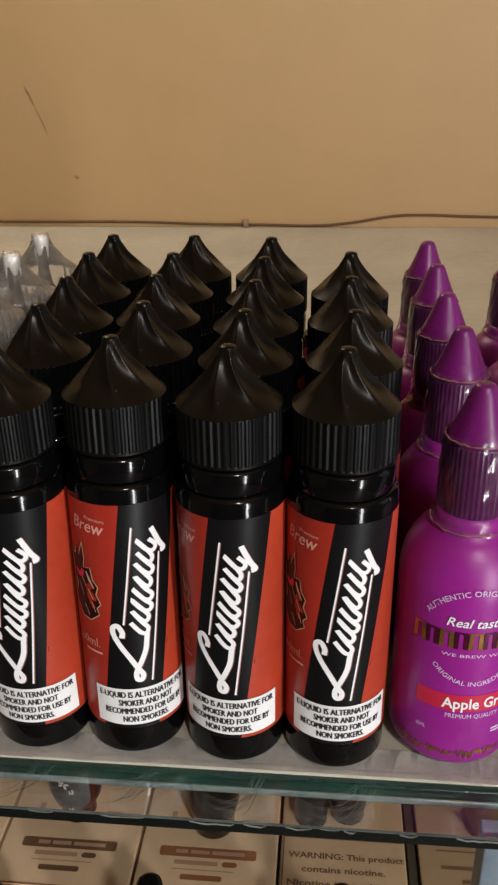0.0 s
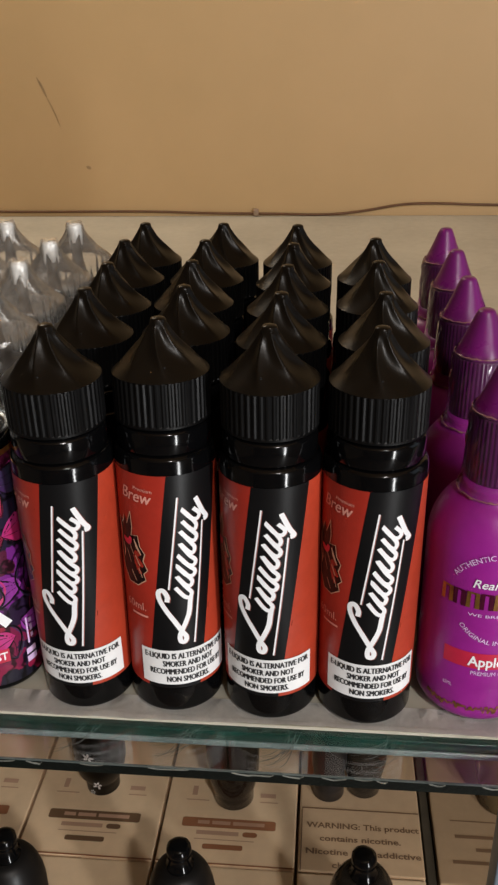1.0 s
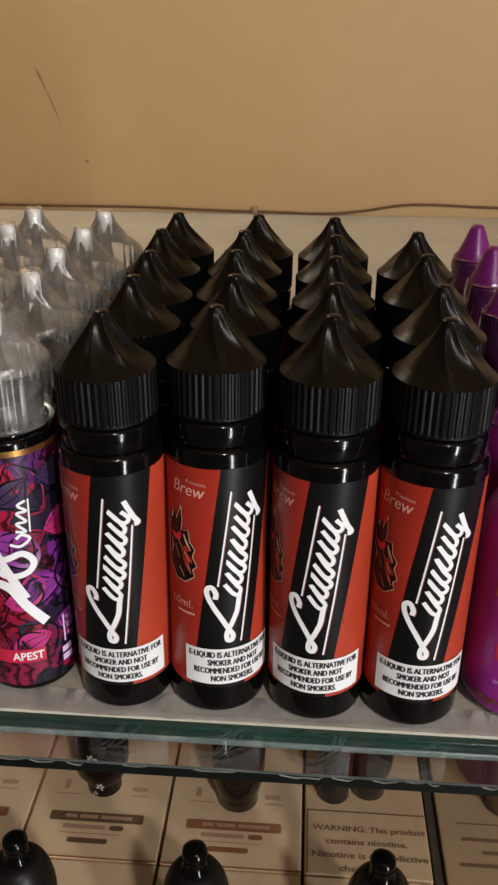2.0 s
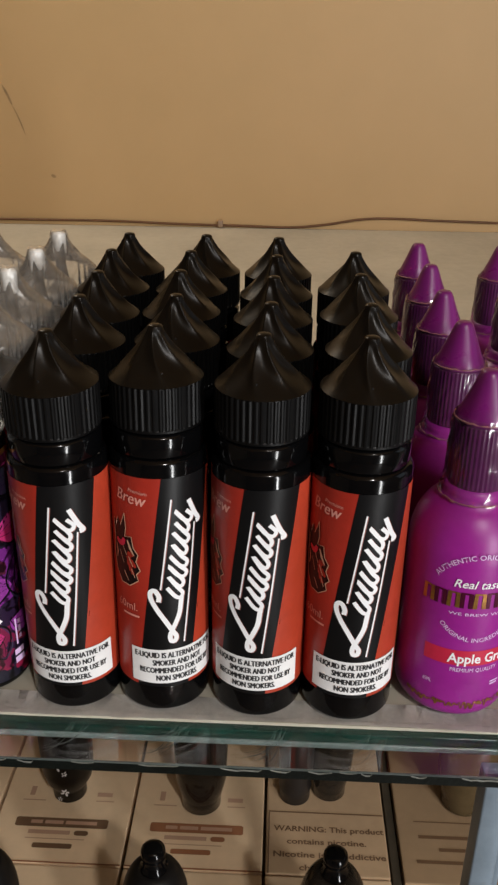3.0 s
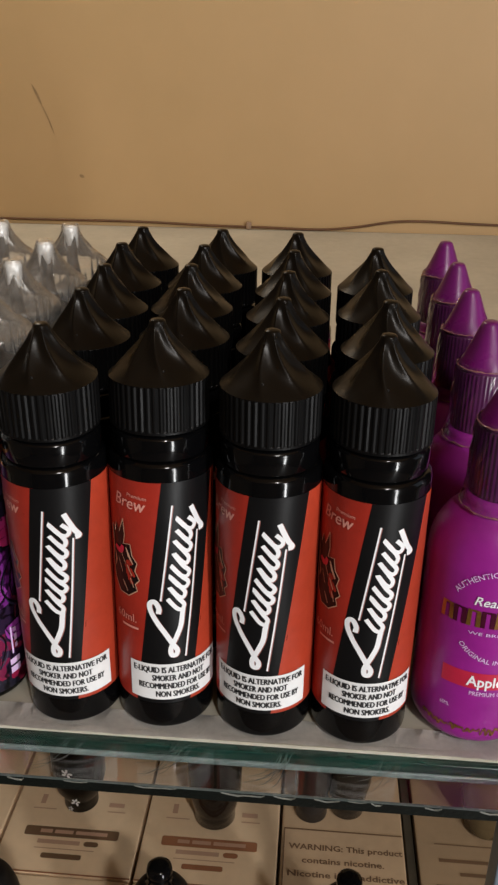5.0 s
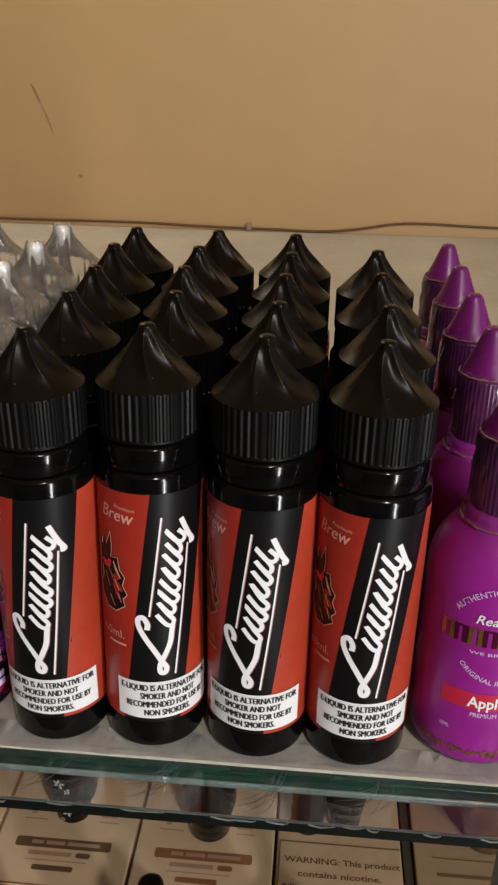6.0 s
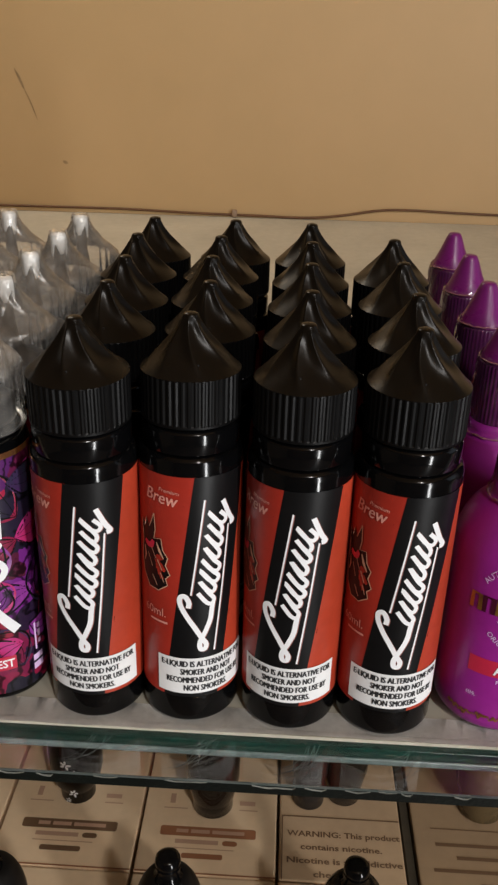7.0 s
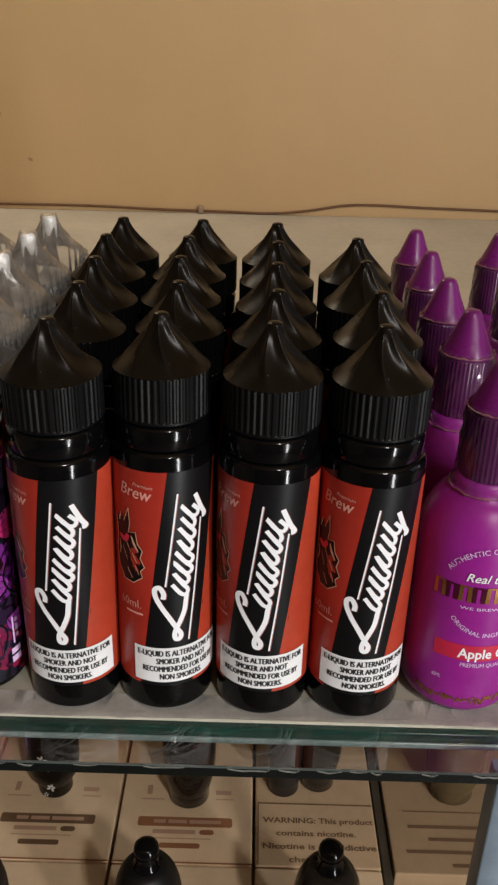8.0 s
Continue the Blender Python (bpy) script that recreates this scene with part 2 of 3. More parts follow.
def lathe(profile, segs=48, shape=None, caps=True):
    """A turned body from (radius, height) pairs; shape(k, ring, r) may change a radius."""
    bm = bmesh.new()
    rings = []
    for i, (r, z) in enumerate(profile):
        ring = []
        for k in range(segs):
            a = 2 * math.pi * k / segs
            q = shape(k, i, r, a) if shape else r
            ring.append(bm.verts.new((q * math.sin(a), -q * math.cos(a), z)))
        rings.append(ring)
    for lo, hi in zip(rings, rings[1:]):
        for k in range(segs):
            bm.faces.new((lo[k], lo[(k + 1) % segs], hi[(k + 1) % segs], hi[k]))
    if caps:
        bm.faces.new(rings[0][::-1])
        bm.faces.new(rings[-1])
    return bm


def curve_through(pts, steps=6):
    """A smooth line through plan points."""
    p = [Vector(a) for a in pts]
    p = [p[0] * 2 - p[1]] + p + [p[-1] * 2 - p[-2]]
    out = []
    for i in range(1, len(p) - 2):
        for s in range(steps):
            t = s / steps
            a, b, c, d = p[i - 1], p[i], p[i + 1], p[i + 2]
            out.append(0.5 * (2 * b + (c - a) * t + (2 * a - 5 * b + 4 * c - d) * t * t + (3 * b - a - 3 * c + d) * t ** 3))
    out.append(p[-2])
    return out


def ribbon(pts, width, bm=None, steps=6, taper=0.0):
    """A flat brush stroke in the u, v plane."""
    bm = bm or bmesh.new()
    line = curve_through(pts, steps)
    prev = None
    n = len(line)
    for i, q in enumerate(line):
        d = (line[min(i + 1, n - 1)] - line[max(i - 1, 0)]).normalized()
        w = width / 2 * (1 - taper * abs(2 * i / (n - 1) - 1) ** 3)
        nrm = Vector((-d.y, d.x))
        a, b = bm.verts.new((*(q + nrm * w), 0)), bm.verts.new((*(q - nrm * w), 0))
        if prev:
            bm.faces.new((prev[0], prev[1], b, a))
        prev = (a, b)
    return bm


def quad_sheet(left, right, v0, v1, nu=24, nv=12, bm=None):
    """A sheet in the u, v plane between the lines left(v) and right(v)."""
    bm = bm or bmesh.new()
    grid = []
    for j in range(nv + 1):
        v = v0 + (v1 - v0) * j / nv
        grid.append([bm.verts.new((left(v) + (right(v) - left(v)) * i / nu, v, 0)) for i in range(nu + 1)])
    for j in range(nv):
        for i in range(nu):
            bm.faces.new((grid[j][i], grid[j][i + 1], grid[j + 1][i + 1], grid[j + 1][i]))
    return bm


def wrap(bm, radius, unit=0.001):
    """Lays a u, v drawing in millimetres round a cylinder, u = 0 to the front."""
    for vert in bm.verts:
        a = vert.co.x * unit / radius
        q = radius + vert.co.z * unit
        vert.co = Vector((q * math.sin(a), -q * math.cos(a), vert.co.y * unit))
    return bm


def lay(bm, x, y, z, unit=0.001):
    """Lays a u, v drawing flat on a level face."""
    for vert in bm.verts:
        vert.co = Vector((x + vert.co.x * unit, y + vert.co.y * unit, z))
    return bm


def words(text, u, v, width, height, bm=None, bold=0.0, arc=0.0, lift=0.0):
    """Letters in the u, v plane, centred at u, on the base line v. arc: the radius of a ring that they follow (minus: hanging below)."""
    cu = bpy.data.curves.new("words", "FONT")
    cu.body, cu.size, cu.resolution_u, cu.offset = text, 1.0, 2, bold
    ob = new("words", cu)
    bpy.context.view_layer.update()
    me = bpy.data.meshes.new_from_object(ob.evaluated_get(bpy.context.evaluated_depsgraph_get()))
    bpy.data.objects.remove(ob)
    bpy.data.curves.remove(cu)
    bm = bm or bmesh.new()
    xs, ys = [w.co.x for w in me.vertices], [w.co.y for w in me.vertices]
    x0, x1, h = min(xs), max(xs), 0.72
    made = []
    for w in me.vertices:
        px, py = ((w.co.x - x0) / (x1 - x0) - 0.5) * width, w.co.y / h * height
        if arc > 0:
            a = px / arc
            px, py = (arc + py) * math.sin(a), (arc + py) * math.cos(a)
        elif arc < 0:
            a = px / -arc
            px, py = (-arc - py) * math.sin(a), -(-arc - py) * math.cos(a)
        made.append(bm.verts.new((u + px, v + py, lift)))
    for f in me.polygons:
        try:
            bm.faces.new([made[i] for i in f.vertices])
        except ValueError:
            pass
    bpy.data.meshes.remove(me)
    return bm


def bars(rows, bm=None):
    """Plain bars (u0, u1, v0, v1)."""
    bm = bm or bmesh.new()
    for u0, u1, v0, v1 in rows:
        quad_sheet(lambda v: u0, lambda v: u1, v0, v1, 8, 1, bm)
    return bm


def pill(u0, u1, v0, v1, corner=9.0, bm=None):
    """A bar with round ends."""
    half, m = (v1 - v0) / 2, (v0 + v1) / 2
    r = min(half, corner)

    def inset(v):
        d = max(0.0, abs(v - m) - half + r)
        return r - math.sqrt(max(0.0, r * r - d * d))
    return quad_sheet(lambda v: u0 + inset(v), lambda v: u1 - inset(v), v0, v1, 4, 14, bm)


def thing(name, label, category, group="", at=None):
    ob = new(name)
    ob.empty_display_size = 0.01
    if at:
        ob.matrix_world = at
    return tagged(ob, label, category, group)


# ---- the room ----
tagged(link("floor", box(-1.7, 1.7, -2.7, 1.25, -1.10, -1.0), M_FLOOR, smooth=False), "brown tiled shop floor", "floor", kind="structure")
tagged(link("ceiling", box(-1.7, 1.7, -2.7, 1.25, 1.5, 1.6), M_CEIL, smooth=False), "plain tan wooden ceiling", "ceiling", kind="structure")
SLANT = 0.02


def back(x):
    """The face of the board wall, square to the counter but for half a degree."""
    return 0.896 + SLANT * x


wnb = box(-1.7, 1.7, 0.0, 0.1, -1.0, 1.5)
for v in wnb.verts:
    v.co.y += back(v.co.x)
wall = tagged(link("wall_north", wnb, M_WALL, smooth=False), "tan painted board wall with faint stains", "wall", kind="structure")


def joined(parts):
    bm = bmesh.new()
    for lims in parts:
        piece = box(*lims)
        tmp = bpy.data.meshes.new("tmp")
        piece.to_mesh(tmp)
        piece.free()
        bm.from_mesh(tmp)
        bpy.data.meshes.remove(tmp)
    return bm


tagged(link("wall_south", box(-1.7, 1.7, -2.7, -2.6, -1.0, 1.5), M_PLASTER, smooth=False), "plain warm plaster wall", "wall", kind="structure")
tagged(link("wall_west", box(-1.7, -1.6, -2.6, 1.06, -1.0, 1.5), M_PLASTER, smooth=False), "plain warm plaster wall", "wall", kind="structure")
tagged(link("wall_east", joined(((1.6, 1.7, -2.6, -2.35, -1.0, 1.5), (1.6, 1.7, -2.35, -1.75, 1.1, 1.5), (1.6, 1.7, -1.75, -0.3, -1.0, 1.5), (1.6, 1.7, -0.3, 0.5, -1.0, 0.1), (1.6, 1.7, -0.3, 0.5, 1.1, 1.5), (1.6, 1.7, 0.5, 0.79, -1.0, 1.5))), M_PLASTER, smooth=False), "plain plaster wall with a doorway and a window opening", "wall", kind="structure")

# marks on the board wall: a scratch and two small dents
for pts, w in ((((-0.3345, 0.172), (-0.3285, 0.160), (-0.3237, 0.1481)), 0.0030), (((-0.3237, 0.1481), (-0.3165, 0.1315), (-0.3100, 0.1125)), 0.0016), (((-0.2815, 0.0640), (-0.2750, 0.0610)), 0.004)):
    sb = ribbon([(u * 1000, v * 1000) for u, v in pts], w * 1000, taper=0.9)
    for v in sb.verts:
        v.co = Vector((v.co.x / 1000, back(v.co.x / 1000) - 0.0008, v.co.y / 1000))
    part("scratch", sb, M_SCUFF, wall)

# ---- the counter ----
FRONT = -0.0178
ct = box(-0.75, 0.75, FRONT + 0.0006, 0.9, -0.0014, 0.0)
for v in ct.verts:
    if v.co.y > 0.5:
        v.co.y = back(v.co.x) - 0.001
tagged(link("counter_top", ct, M_TOP, smooth=False), "worn off-white laminate counter top running to the wall", "counter top", kind="structure")

# the glass shelf under the laminate; its front stands out, with a dark chipped edge
NOSE = -0.0386
shelf = thing("glass_shelf", "clear glass shelf with a dark chipped front edge", "glass shelf")
part("pane", box(-0.75, 0.75, NOSE + 0.0003, 0.85, -0.0056, -0.0016), M_PANE, shelf, smooth=False).visible_shadow = False
part("front_edge", box(-0.75, 0.75, NOSE, NOSE + 0.0002, -0.0056, -0.0016), M_PANEEDGE, shelf, "dark ground glass edge", smooth=False)
rng = random.Random(9)
x = -0.24
while x < 0.22:
    w = rng.uniform(0.005, 0.022) if rng.random() < 0.5 else rng.uniform(0.002, 0.006)
    deep = rng.uniform(0.0004, 0.0016)
    steps = max(3, int(w / 0.0022))
    cb = bmesh.new()
    near, far = [], []
    for k in range(steps + 1):
        u = x + w * k / steps + rng.uniform(-0.0004, 0.0004)
        cut = deep * (0.35 if k in (0, steps) else rng.uniform(0.75, 1.15))
        near.append(cb.verts.new((u + cut * 0.8, NOSE - 0.0003, -0.0014 - cut)))
        far.append(cb.verts.new((u, NOSE + 0.0005 + rng.uniform(0.0, 0.0002), -0.0013)))
    for k in range(steps):
        cb.faces.new((near[k], near[k + 1], far[k + 1], far[k]))
    bmesh.ops.solidify(cb, geom=cb.faces[:], thickness=-0.0002)
    part("chip", cb, M_CHIP, shelf, "pale chipped glass", smooth=False)
    x += w + rng.choice((rng.uniform(0.001, 0.004), rng.uniform(0.004, 0.020)))
part("arris", box(-0.75, 0.75, NOSE - 0.0001, NOSE + 0.0009, -0.00155, -0.0014), M_ARRIS, shelf, "pale ground arris", smooth=False)

# fans of fine scratches on the glass before the paper
rng = random.Random(13)
for x0, count in ((-0.008, 12), (-0.046, 7), (0.030, 9), (0.066, 9)):
    for k in range(count):
        sc = bmesh.new()
        top = x0 + rng.uniform(-0.004, 0.004)
        reach = rng.uniform(0.004, 0.020)
        low = rng.uniform(-0.036, -0.024)
        ribbon([(top, -0.0184), (top - reach * 0.2, -0.0184 + (low + 0.0184) * 0.5), (top - reach * 0.55, -0.0184 + (low + 0.0184) * 0.85), (top - reach, low)], rng.uniform(0.00008, 0.00022), sc, 5, 0.9)
        for v in sc.verts:
            v.co = Vector((v.co.x, v.co.y, -0.0013))
        part("scratch", sc, M_SCRATCH, shelf, "fine pale scratch in the glass")

# green glass rail under the shelf
rail = thing("glass_rail", "thick green glass rail under the shelf", "glass rail")
part("bar", box(-0.75, 0.75, FRONT + 0.0002, FRONT + 0.011, -0.0102, -0.0058, 0.0004), M_EDGE, rail, "polished green glass")
# the pale colour stands in for light reflected along the lower edge
part("lower_arris", box(-0.75, 0.75, FRONT - 0.0002, FRONT + 0.011, -0.0130, -0.0104, 0.0007), M_ARRIS, rail, "pale lower edge, coloured as a line of light")

# paper strip along the front, its edge a little wavy
pb = bmesh.new()
rows3 = []
rng = random.Random(4)
for i in range(181):
    x = -0.30 + 0.6 * i / 180
    wob = 0.0005 * math.sin(x * 37) + rng.uniform(-0.0002, 0.0002)
    lift = 0.0003 + 0.0007 * max(0.0, noise.noise((x * 22, 0, 3)))
    rows3.append([pb.verts.new((x, FRONT + wob, 0.0003 + lift)), pb.verts.new((x, FRONT + 0.003, 0.0004)), pb.verts.new((x, FRONT + 0.0125 + wob * 0.5, 0.0003))])
for a, b in zip(rows3, rows3[1:]):
    for j in (0, 1):
        pb.faces.new((a[j], b[j], b[j + 1], a[j + 1]))
bmesh.ops.solidify(pb, geom=pb.faces[:], thickness=0.0003)
tagged(link("paper_strip", pb, M_STRIP, smooth=False), "worn white paper strip along the counter's front", "paper strip")

post = thing("corner_post", "slim pale blue aluminium post under the glass shelf", "post")
part("web", box(0.1010, 0.1100, -0.0382, -0.0282, -0.3379, -0.0058, 0.0008), M_ALU, post)
part("lip", box(0.1102, 0.1130, -0.0352, -0.0282, -0.3379, -0.0058, 0.0005), M_ALU, post)

# the case's floor and plinth
tagged(link("display_base", box(-0.75, 0.75, -0.04, 0.85, -1.0, -0.3379, 0.002), M_KRAFT, smooth=False), "brown board base of the display case", "display base", kind="structure")

# ---- cable at the foot of the wall ----
cable = thing("cable", "thin brown cable running along the foot of the wall", "cable")
cu = bpy.data.curves.new("sheath", "CURVE")
cu.dimensions, cu.bevel_depth, cu.bevel_resolution = "3D", 0.0016, 2
heights = ((-0.75, 0.010), (-0.50, 0.008), (-0.365, 0.0064), (-0.308, 0.0064), (-0.197, 0.0062), (-0.119, 0.0040), (-0.035, 0.0030), (0.040, 0.0024), (0.077, 0.0060), (0.132, 0.0146), (0.166, 0.0158), (0.224, 0.0142), (0.288, 0.0130), (0.45, 0.010), (0.75, 0.009))
sp = cu.splines.new("BEZIER")
sp.bezier_points.add(len(heights) - 1)
for p, (x, z) in zip(sp.bezier_points, heights):
    p.co = (x, back(x) - 0.003, z)
    p.handle_left_type = p.handle_right_type = "AUTO"
tmp = new("tmp", cu)
bpy.context.view_layer.update()
me = bpy.data.meshes.new_from_object(tmp.evaluated_get(bpy.context.evaluated_depsgraph_get()))
bpy.data.objects.remove(tmp)
cm = bmesh.new()
cm.from_mesh(me)
bpy.data.meshes.remove(me)
part("sheath", cm, M_CABLE, cable)
part("clip", box(-0.0635, -0.0565, back(-0.0600) - 0.008, back(-0.0600) - 0.0002, 0.0005, 0.0100, 0.002), M_CLIP, cable, "small beige cable clip")

# ---- bottles ----
R = 0.01725


def smoothstep(t):
    t = max(0.0, min(1.0, t))
    return t * t * (3 - 2 * t)


def bottle_body(r, top, neck, corner=0.003):
    pr = [(0.0, 0.0012), (r * 0.6, 0.0010), (r - corner * 1.1, 0.0)]
    for i in range(1, 7):
        a = math.pi / 2 * i / 6
        pr.append((r - corner + corner * math.sin(a), corner - corner * math.cos(a)))
    pr += [(r, top * 0.5), (r, top - 0.0030), (r - 0.0003, top - 0.0014), (r - 0.0010, top - 0.0004), (r - 0.0022, top), (neck, top + 0.0003), (neck, top + 0.004)]
    return pr


def ribbed(segs_per, depth, lo, hi):
    def shape(k, i, r, a):
        return r - depth if lo <= i <= hi and k % segs_per >= segs_per // 2 else r
    return shape


def tall_cap(parent, body_mat, twist=1.0):
    """Ribbed skirt under a concave, softly fluted cone."""
    skirt = lathe([(0.0145, 0.1153), (0.0157, 0.1153), (0.0160, 0.1156), (0.0160, 0.1162), (0.0161, 0.1166), (0.0161, 0.1308), (0.0160, 0.1311), (0.0145, 0.1313)], 184, ribbed(4, 0.00038, 4, 5))
    skirt_ob = part("cap", skirt, M_BLACKSKIRT, parent, smooth=False)
    pr = []
    n = 16
    for i in range(n + 1):
        t = i / n
        r = 0.0025 + (0.0160 - 0.0025) * ((1 - t) ** 1.55 * 0.88 + (1 - t) * 0.12)
        pr.append((r, 0.1311 + 0.0166 * t))
    pr += [(0.0022, 0.1481), (0.0014, 0.1484), (0.0001, 0.1485)]

    def flute(k, i, r, a):
        t = min(i / n, 1.0)
        amp = 0.125 * smoothstep(t / 0.5) * (1 - smoothstep((t - 0.80) / 0.20))
        w = 1 - 2 * abs(math.sin(3.5 * a + twist * 2.2 * t + 0.3)) ** 0.8
        return r * (1 + amp * w)
    part("cone", lathe(pr, 168, flute, caps=False), body_mat, skirt_ob)
    dot = bmesh.new()
    bmesh.ops.create_uvsphere(dot, u_segments=10, v_segments=6, radius=0.0005)
    for v in dot.verts:
        v.co += Vector((-0.0020, -0.0114, 0.1349))
    part("gate_mark", dot, M_BAND, skirt_ob, "small moulding dot")
    return skirt_ob


def eliquid_bottle():
    """Black bottle, red label with a slanting black band."""
    ob = thing("eliquid_bottle", "black plastic dropper bottle with red and black label", "bottle", "black and red bottles in rows")
    part("body", lathe(bottle_body(R, 0.1046, 0.0140), 64), M_BLACKPET, ob)
    part("collar", lathe([(0.0140, 0.1050), (0.0156, 0.1050), (0.0158, 0.1054), (0.0158, 0.1130), (0.0154, 0.1139), (0.0146, 0.1143), (0.0142, 0.1150)], 64), M_BLACKPET, ob)
    tall_cap(ob, M_BLACKCAP)
    lab = part("label", wrap(quad_sheet(lambda v: -54.0, lambda v: -4.2 - (98.6 - v) * 0.130, 14.2, 98.6, 40, 4), R + 0.00010), M_RED, ob, "red printed paper label")
    part("band", wrap(quad_sheet(lambda v: -5.2 - (98.6 - v) * 0.130, lambda v: 15.0 - (98.6 - v) * 0.136, 14.2, 98.6, 16, 10), R + 0.00018), M_BAND, lab, "slanting black printed band")
    part("side_panel", wrap(quad_sheet(lambda v: 14.0 - (98.6 - v) * 0.136, lambda v: 54.0, 14.2, 98.6, 40, 4), R + 0.00010), M_BRICK, lab, "brick red part of the label beside the band")
    mark = bmesh.new()
    ribbon([(-5.6, 49.6), (-5.4, 51.8), (-6.8, 54.2), (-8.4, 53.4), (-8.2, 50.6), (-6.3, 46.6), (-3.4, 41.8), (-0.8, 37.2), (0.6, 34.8), (0.1, 32.9), (-1.4, 33.2), (-1.5, 36.0), (0.5, 40.4), (2.0, 44.4), (2.6, 48.8), (2.9, 51.0)], 1.75, mark)
    run = []
    for k, (long, gap) in enumerate(((1.0, 0.0), (0.95, 0.3), (1.15, -0.2), (1.1, -0.5), (0.9, 0.2), (1.0, 0.4), (0.85, 0.3), (1.1, 0.0))):
        v = 52.6 + 4.25 * k + gap
        run += [(-2.4 * long + 0.52 * k, v + 2.7 * long), (0.6 + 0.54 * k, v - 1.2), (2.5 * long + 0.56 * k, v - 2.0), (3.3 * long + 0.56 * k, v - 0.2), (1.4 + 0.55 * k, v + 2.4)]
    ribbon(run, 1.45, mark, 4)
    ribbon([(6.3, 88.6), (7.6, 85.6), (9.2, 82.2), (10.8, 79.6), (9.4, 79.2)], 1.75, mark)
    ribbon([(-0.2, 89.9), (-2.4, 72.0), (-4.7, 54.6)], 0.55, mark)
    ribbon([(8.7, 79.0), (6.4, 56.0), (3.6, 31.6)], 0.55, mark)
    for vert in mark.verts:
        vert.co.x -= 1.7
        vert.co.y = vert.co.y * 0.985 + 2.1
    ghost = mark.copy()
    for vert in ghost.verts:
        vert.co.x += 0.28
        vert.co.y -= 0.18
    part("emblem_shadow", wrap(ghost, R + 0.00026), M_DULLPINK, lab, "thin dull pink drop line beside the emblem")
    part("emblem", wrap(mark, R + 0.00032), M_WHITE, lab, "white brush-stroke emblem")
    crest = bmesh.new()
    outline = [(-15.4, 81.0), (-15.0, 75.6), (-15.6, 72.4), (-13.0, 73.0), (-12.4, 69.2), (-10.8, 67.0), (-11.6, 64.4), (-10.2, 61.4), (-11.6, 59.8), (-11.0, 57.6), (-14.2, 55.0), (-17.8, 55.2), (-20.4, 59.2), (-21.4, 65.0), (-20.6, 70.0), (-21.2, 77.2), (-19.6, 75.4), (-18.8, 78.6), (-17.4, 76.0)]
    mid = crest.verts.new((-16.9, 66.0, 0))
    ringv = [crest.verts.new((u, v, 0)) for u, v in outline]
    for a, b in zip(ringv, ringv[1:] + ringv[:1]):
        crest.faces.new((mid, a, b))
    for vert in crest.verts:
        vert.co.x, vert.co.y = vert.co.x * 1.15 - 1.8, vert.co.y * 1.08 - 3.6
    part("crest", wrap(crest, R + 0.00030), M_BAND, lab, "dark angular crest")
    cl = bmesh.new()
    ribbon(outline + outline[:1], 0.34, cl, 1)
    for line, wide in (([(-14.6, 71.4), (-13.6, 68.8), (-12.2, 66.4)], 0.9), ([(-16.6, 69.0), (-15.0, 65.8)], 0.5), ([(-14.4, 65.6), (-12.8, 62.4)], 0.7), ([(-19.9, 68.4), (-19.4, 65.6), (-20.0, 63.2)], 0.7), ([(-13.4, 61.4), (-12.2, 58.4)], 0.6), ([(-18.2, 66.8), (-16.4, 62.6)], 0.45), ([(-16.4, 59.8), (-14.6, 56.6)], 0.6)):
        ribbon(line, wide, cl, 1, 0.6)
    for vert in cl.verts:
        vert.co.x, vert.co.y = vert.co.x * 1.15 - 1.8, vert.co.y * 1.08 - 3.6
    part("crest_linework", wrap(cl, R + 0.00040), M_TAN, lab)
    rg = ribbon([(-24.2, 72.6), (-22.6, 71.6), (-21.0, 71.8), (-20.0, 73.7)], 2.0, None, 4, 0.4)
    part("crest_patch", wrap(rg, R + 0.00040), M_CRIMSON, lab)
    small = bmesh.new()
    for shift in (0.0, 0.2):
        words("Brew", -16.9 + shift, 88.6, 11.6, 4.6, small, lift=shift * 0.05)
    words("Premium", -14.6, 93.0, 7.0, 1.4, small, lift=0.03)
    for vert in small.verts:
        vert.co.x += (vert.co.y - 89.2) * 0.22
        vert.co.y -= (vert.co.x + 19.0) * 0.10
    vol = words("60ml.", -20.0, 46.0, 9.4, 3.2)
    bars([(-22.0, -14.6, 43.4, 44.2)], vol)
    part("volume_print", wrap(vol, R + 0.00026), M_PINKINK, lab, "pale pink volume print")
    part("quality_print", wrap(small, R + 0.00026), M_PINKINK, lab, "pale pink slanting words")
    st = part("warning_sticker", wrap(quad_sheet(lambda v: -18.6, lambda v: 17.0, 15.9, 30.9, 28, 4), R + 0.00036), M_STICKER, ob, "white paper warning sticker with black capitals")
    tx = bmesh.new()
    for shift, lift in ((-0.15, 0.0), (0.0, 0.012), (0.15, 0.024)):
        words("E-LIQUID IS ALTERNATIVE FOR", -0.7 + shift, 27.4, 32.6, 2.5, tx, lift=lift)
        words("SMOKER AND NOT", -0.4 + shift, 24.0, 19.4, 2.5, tx, lift=lift)
        words("RECOMMENDED FOR USE BY", -0.6 + shift, 20.6, 29.0, 2.5, tx, lift=lift)
        words("NON SMOKERS.", -0.8 + shift, 17.2, 16.2, 2.5, tx, lift=lift)
    part("warning_text", wrap(tx, R + 0.00052), M_INK, st, "black printed capitals")
    for child in ob.children_recursive:
        for vert in child.data.vertices:
            z = vert.co.z
            raised = 0.0014 * min(1.0, max(0.0, (z - 0.034) / 0.04)) if z < 0.110 else 0.0
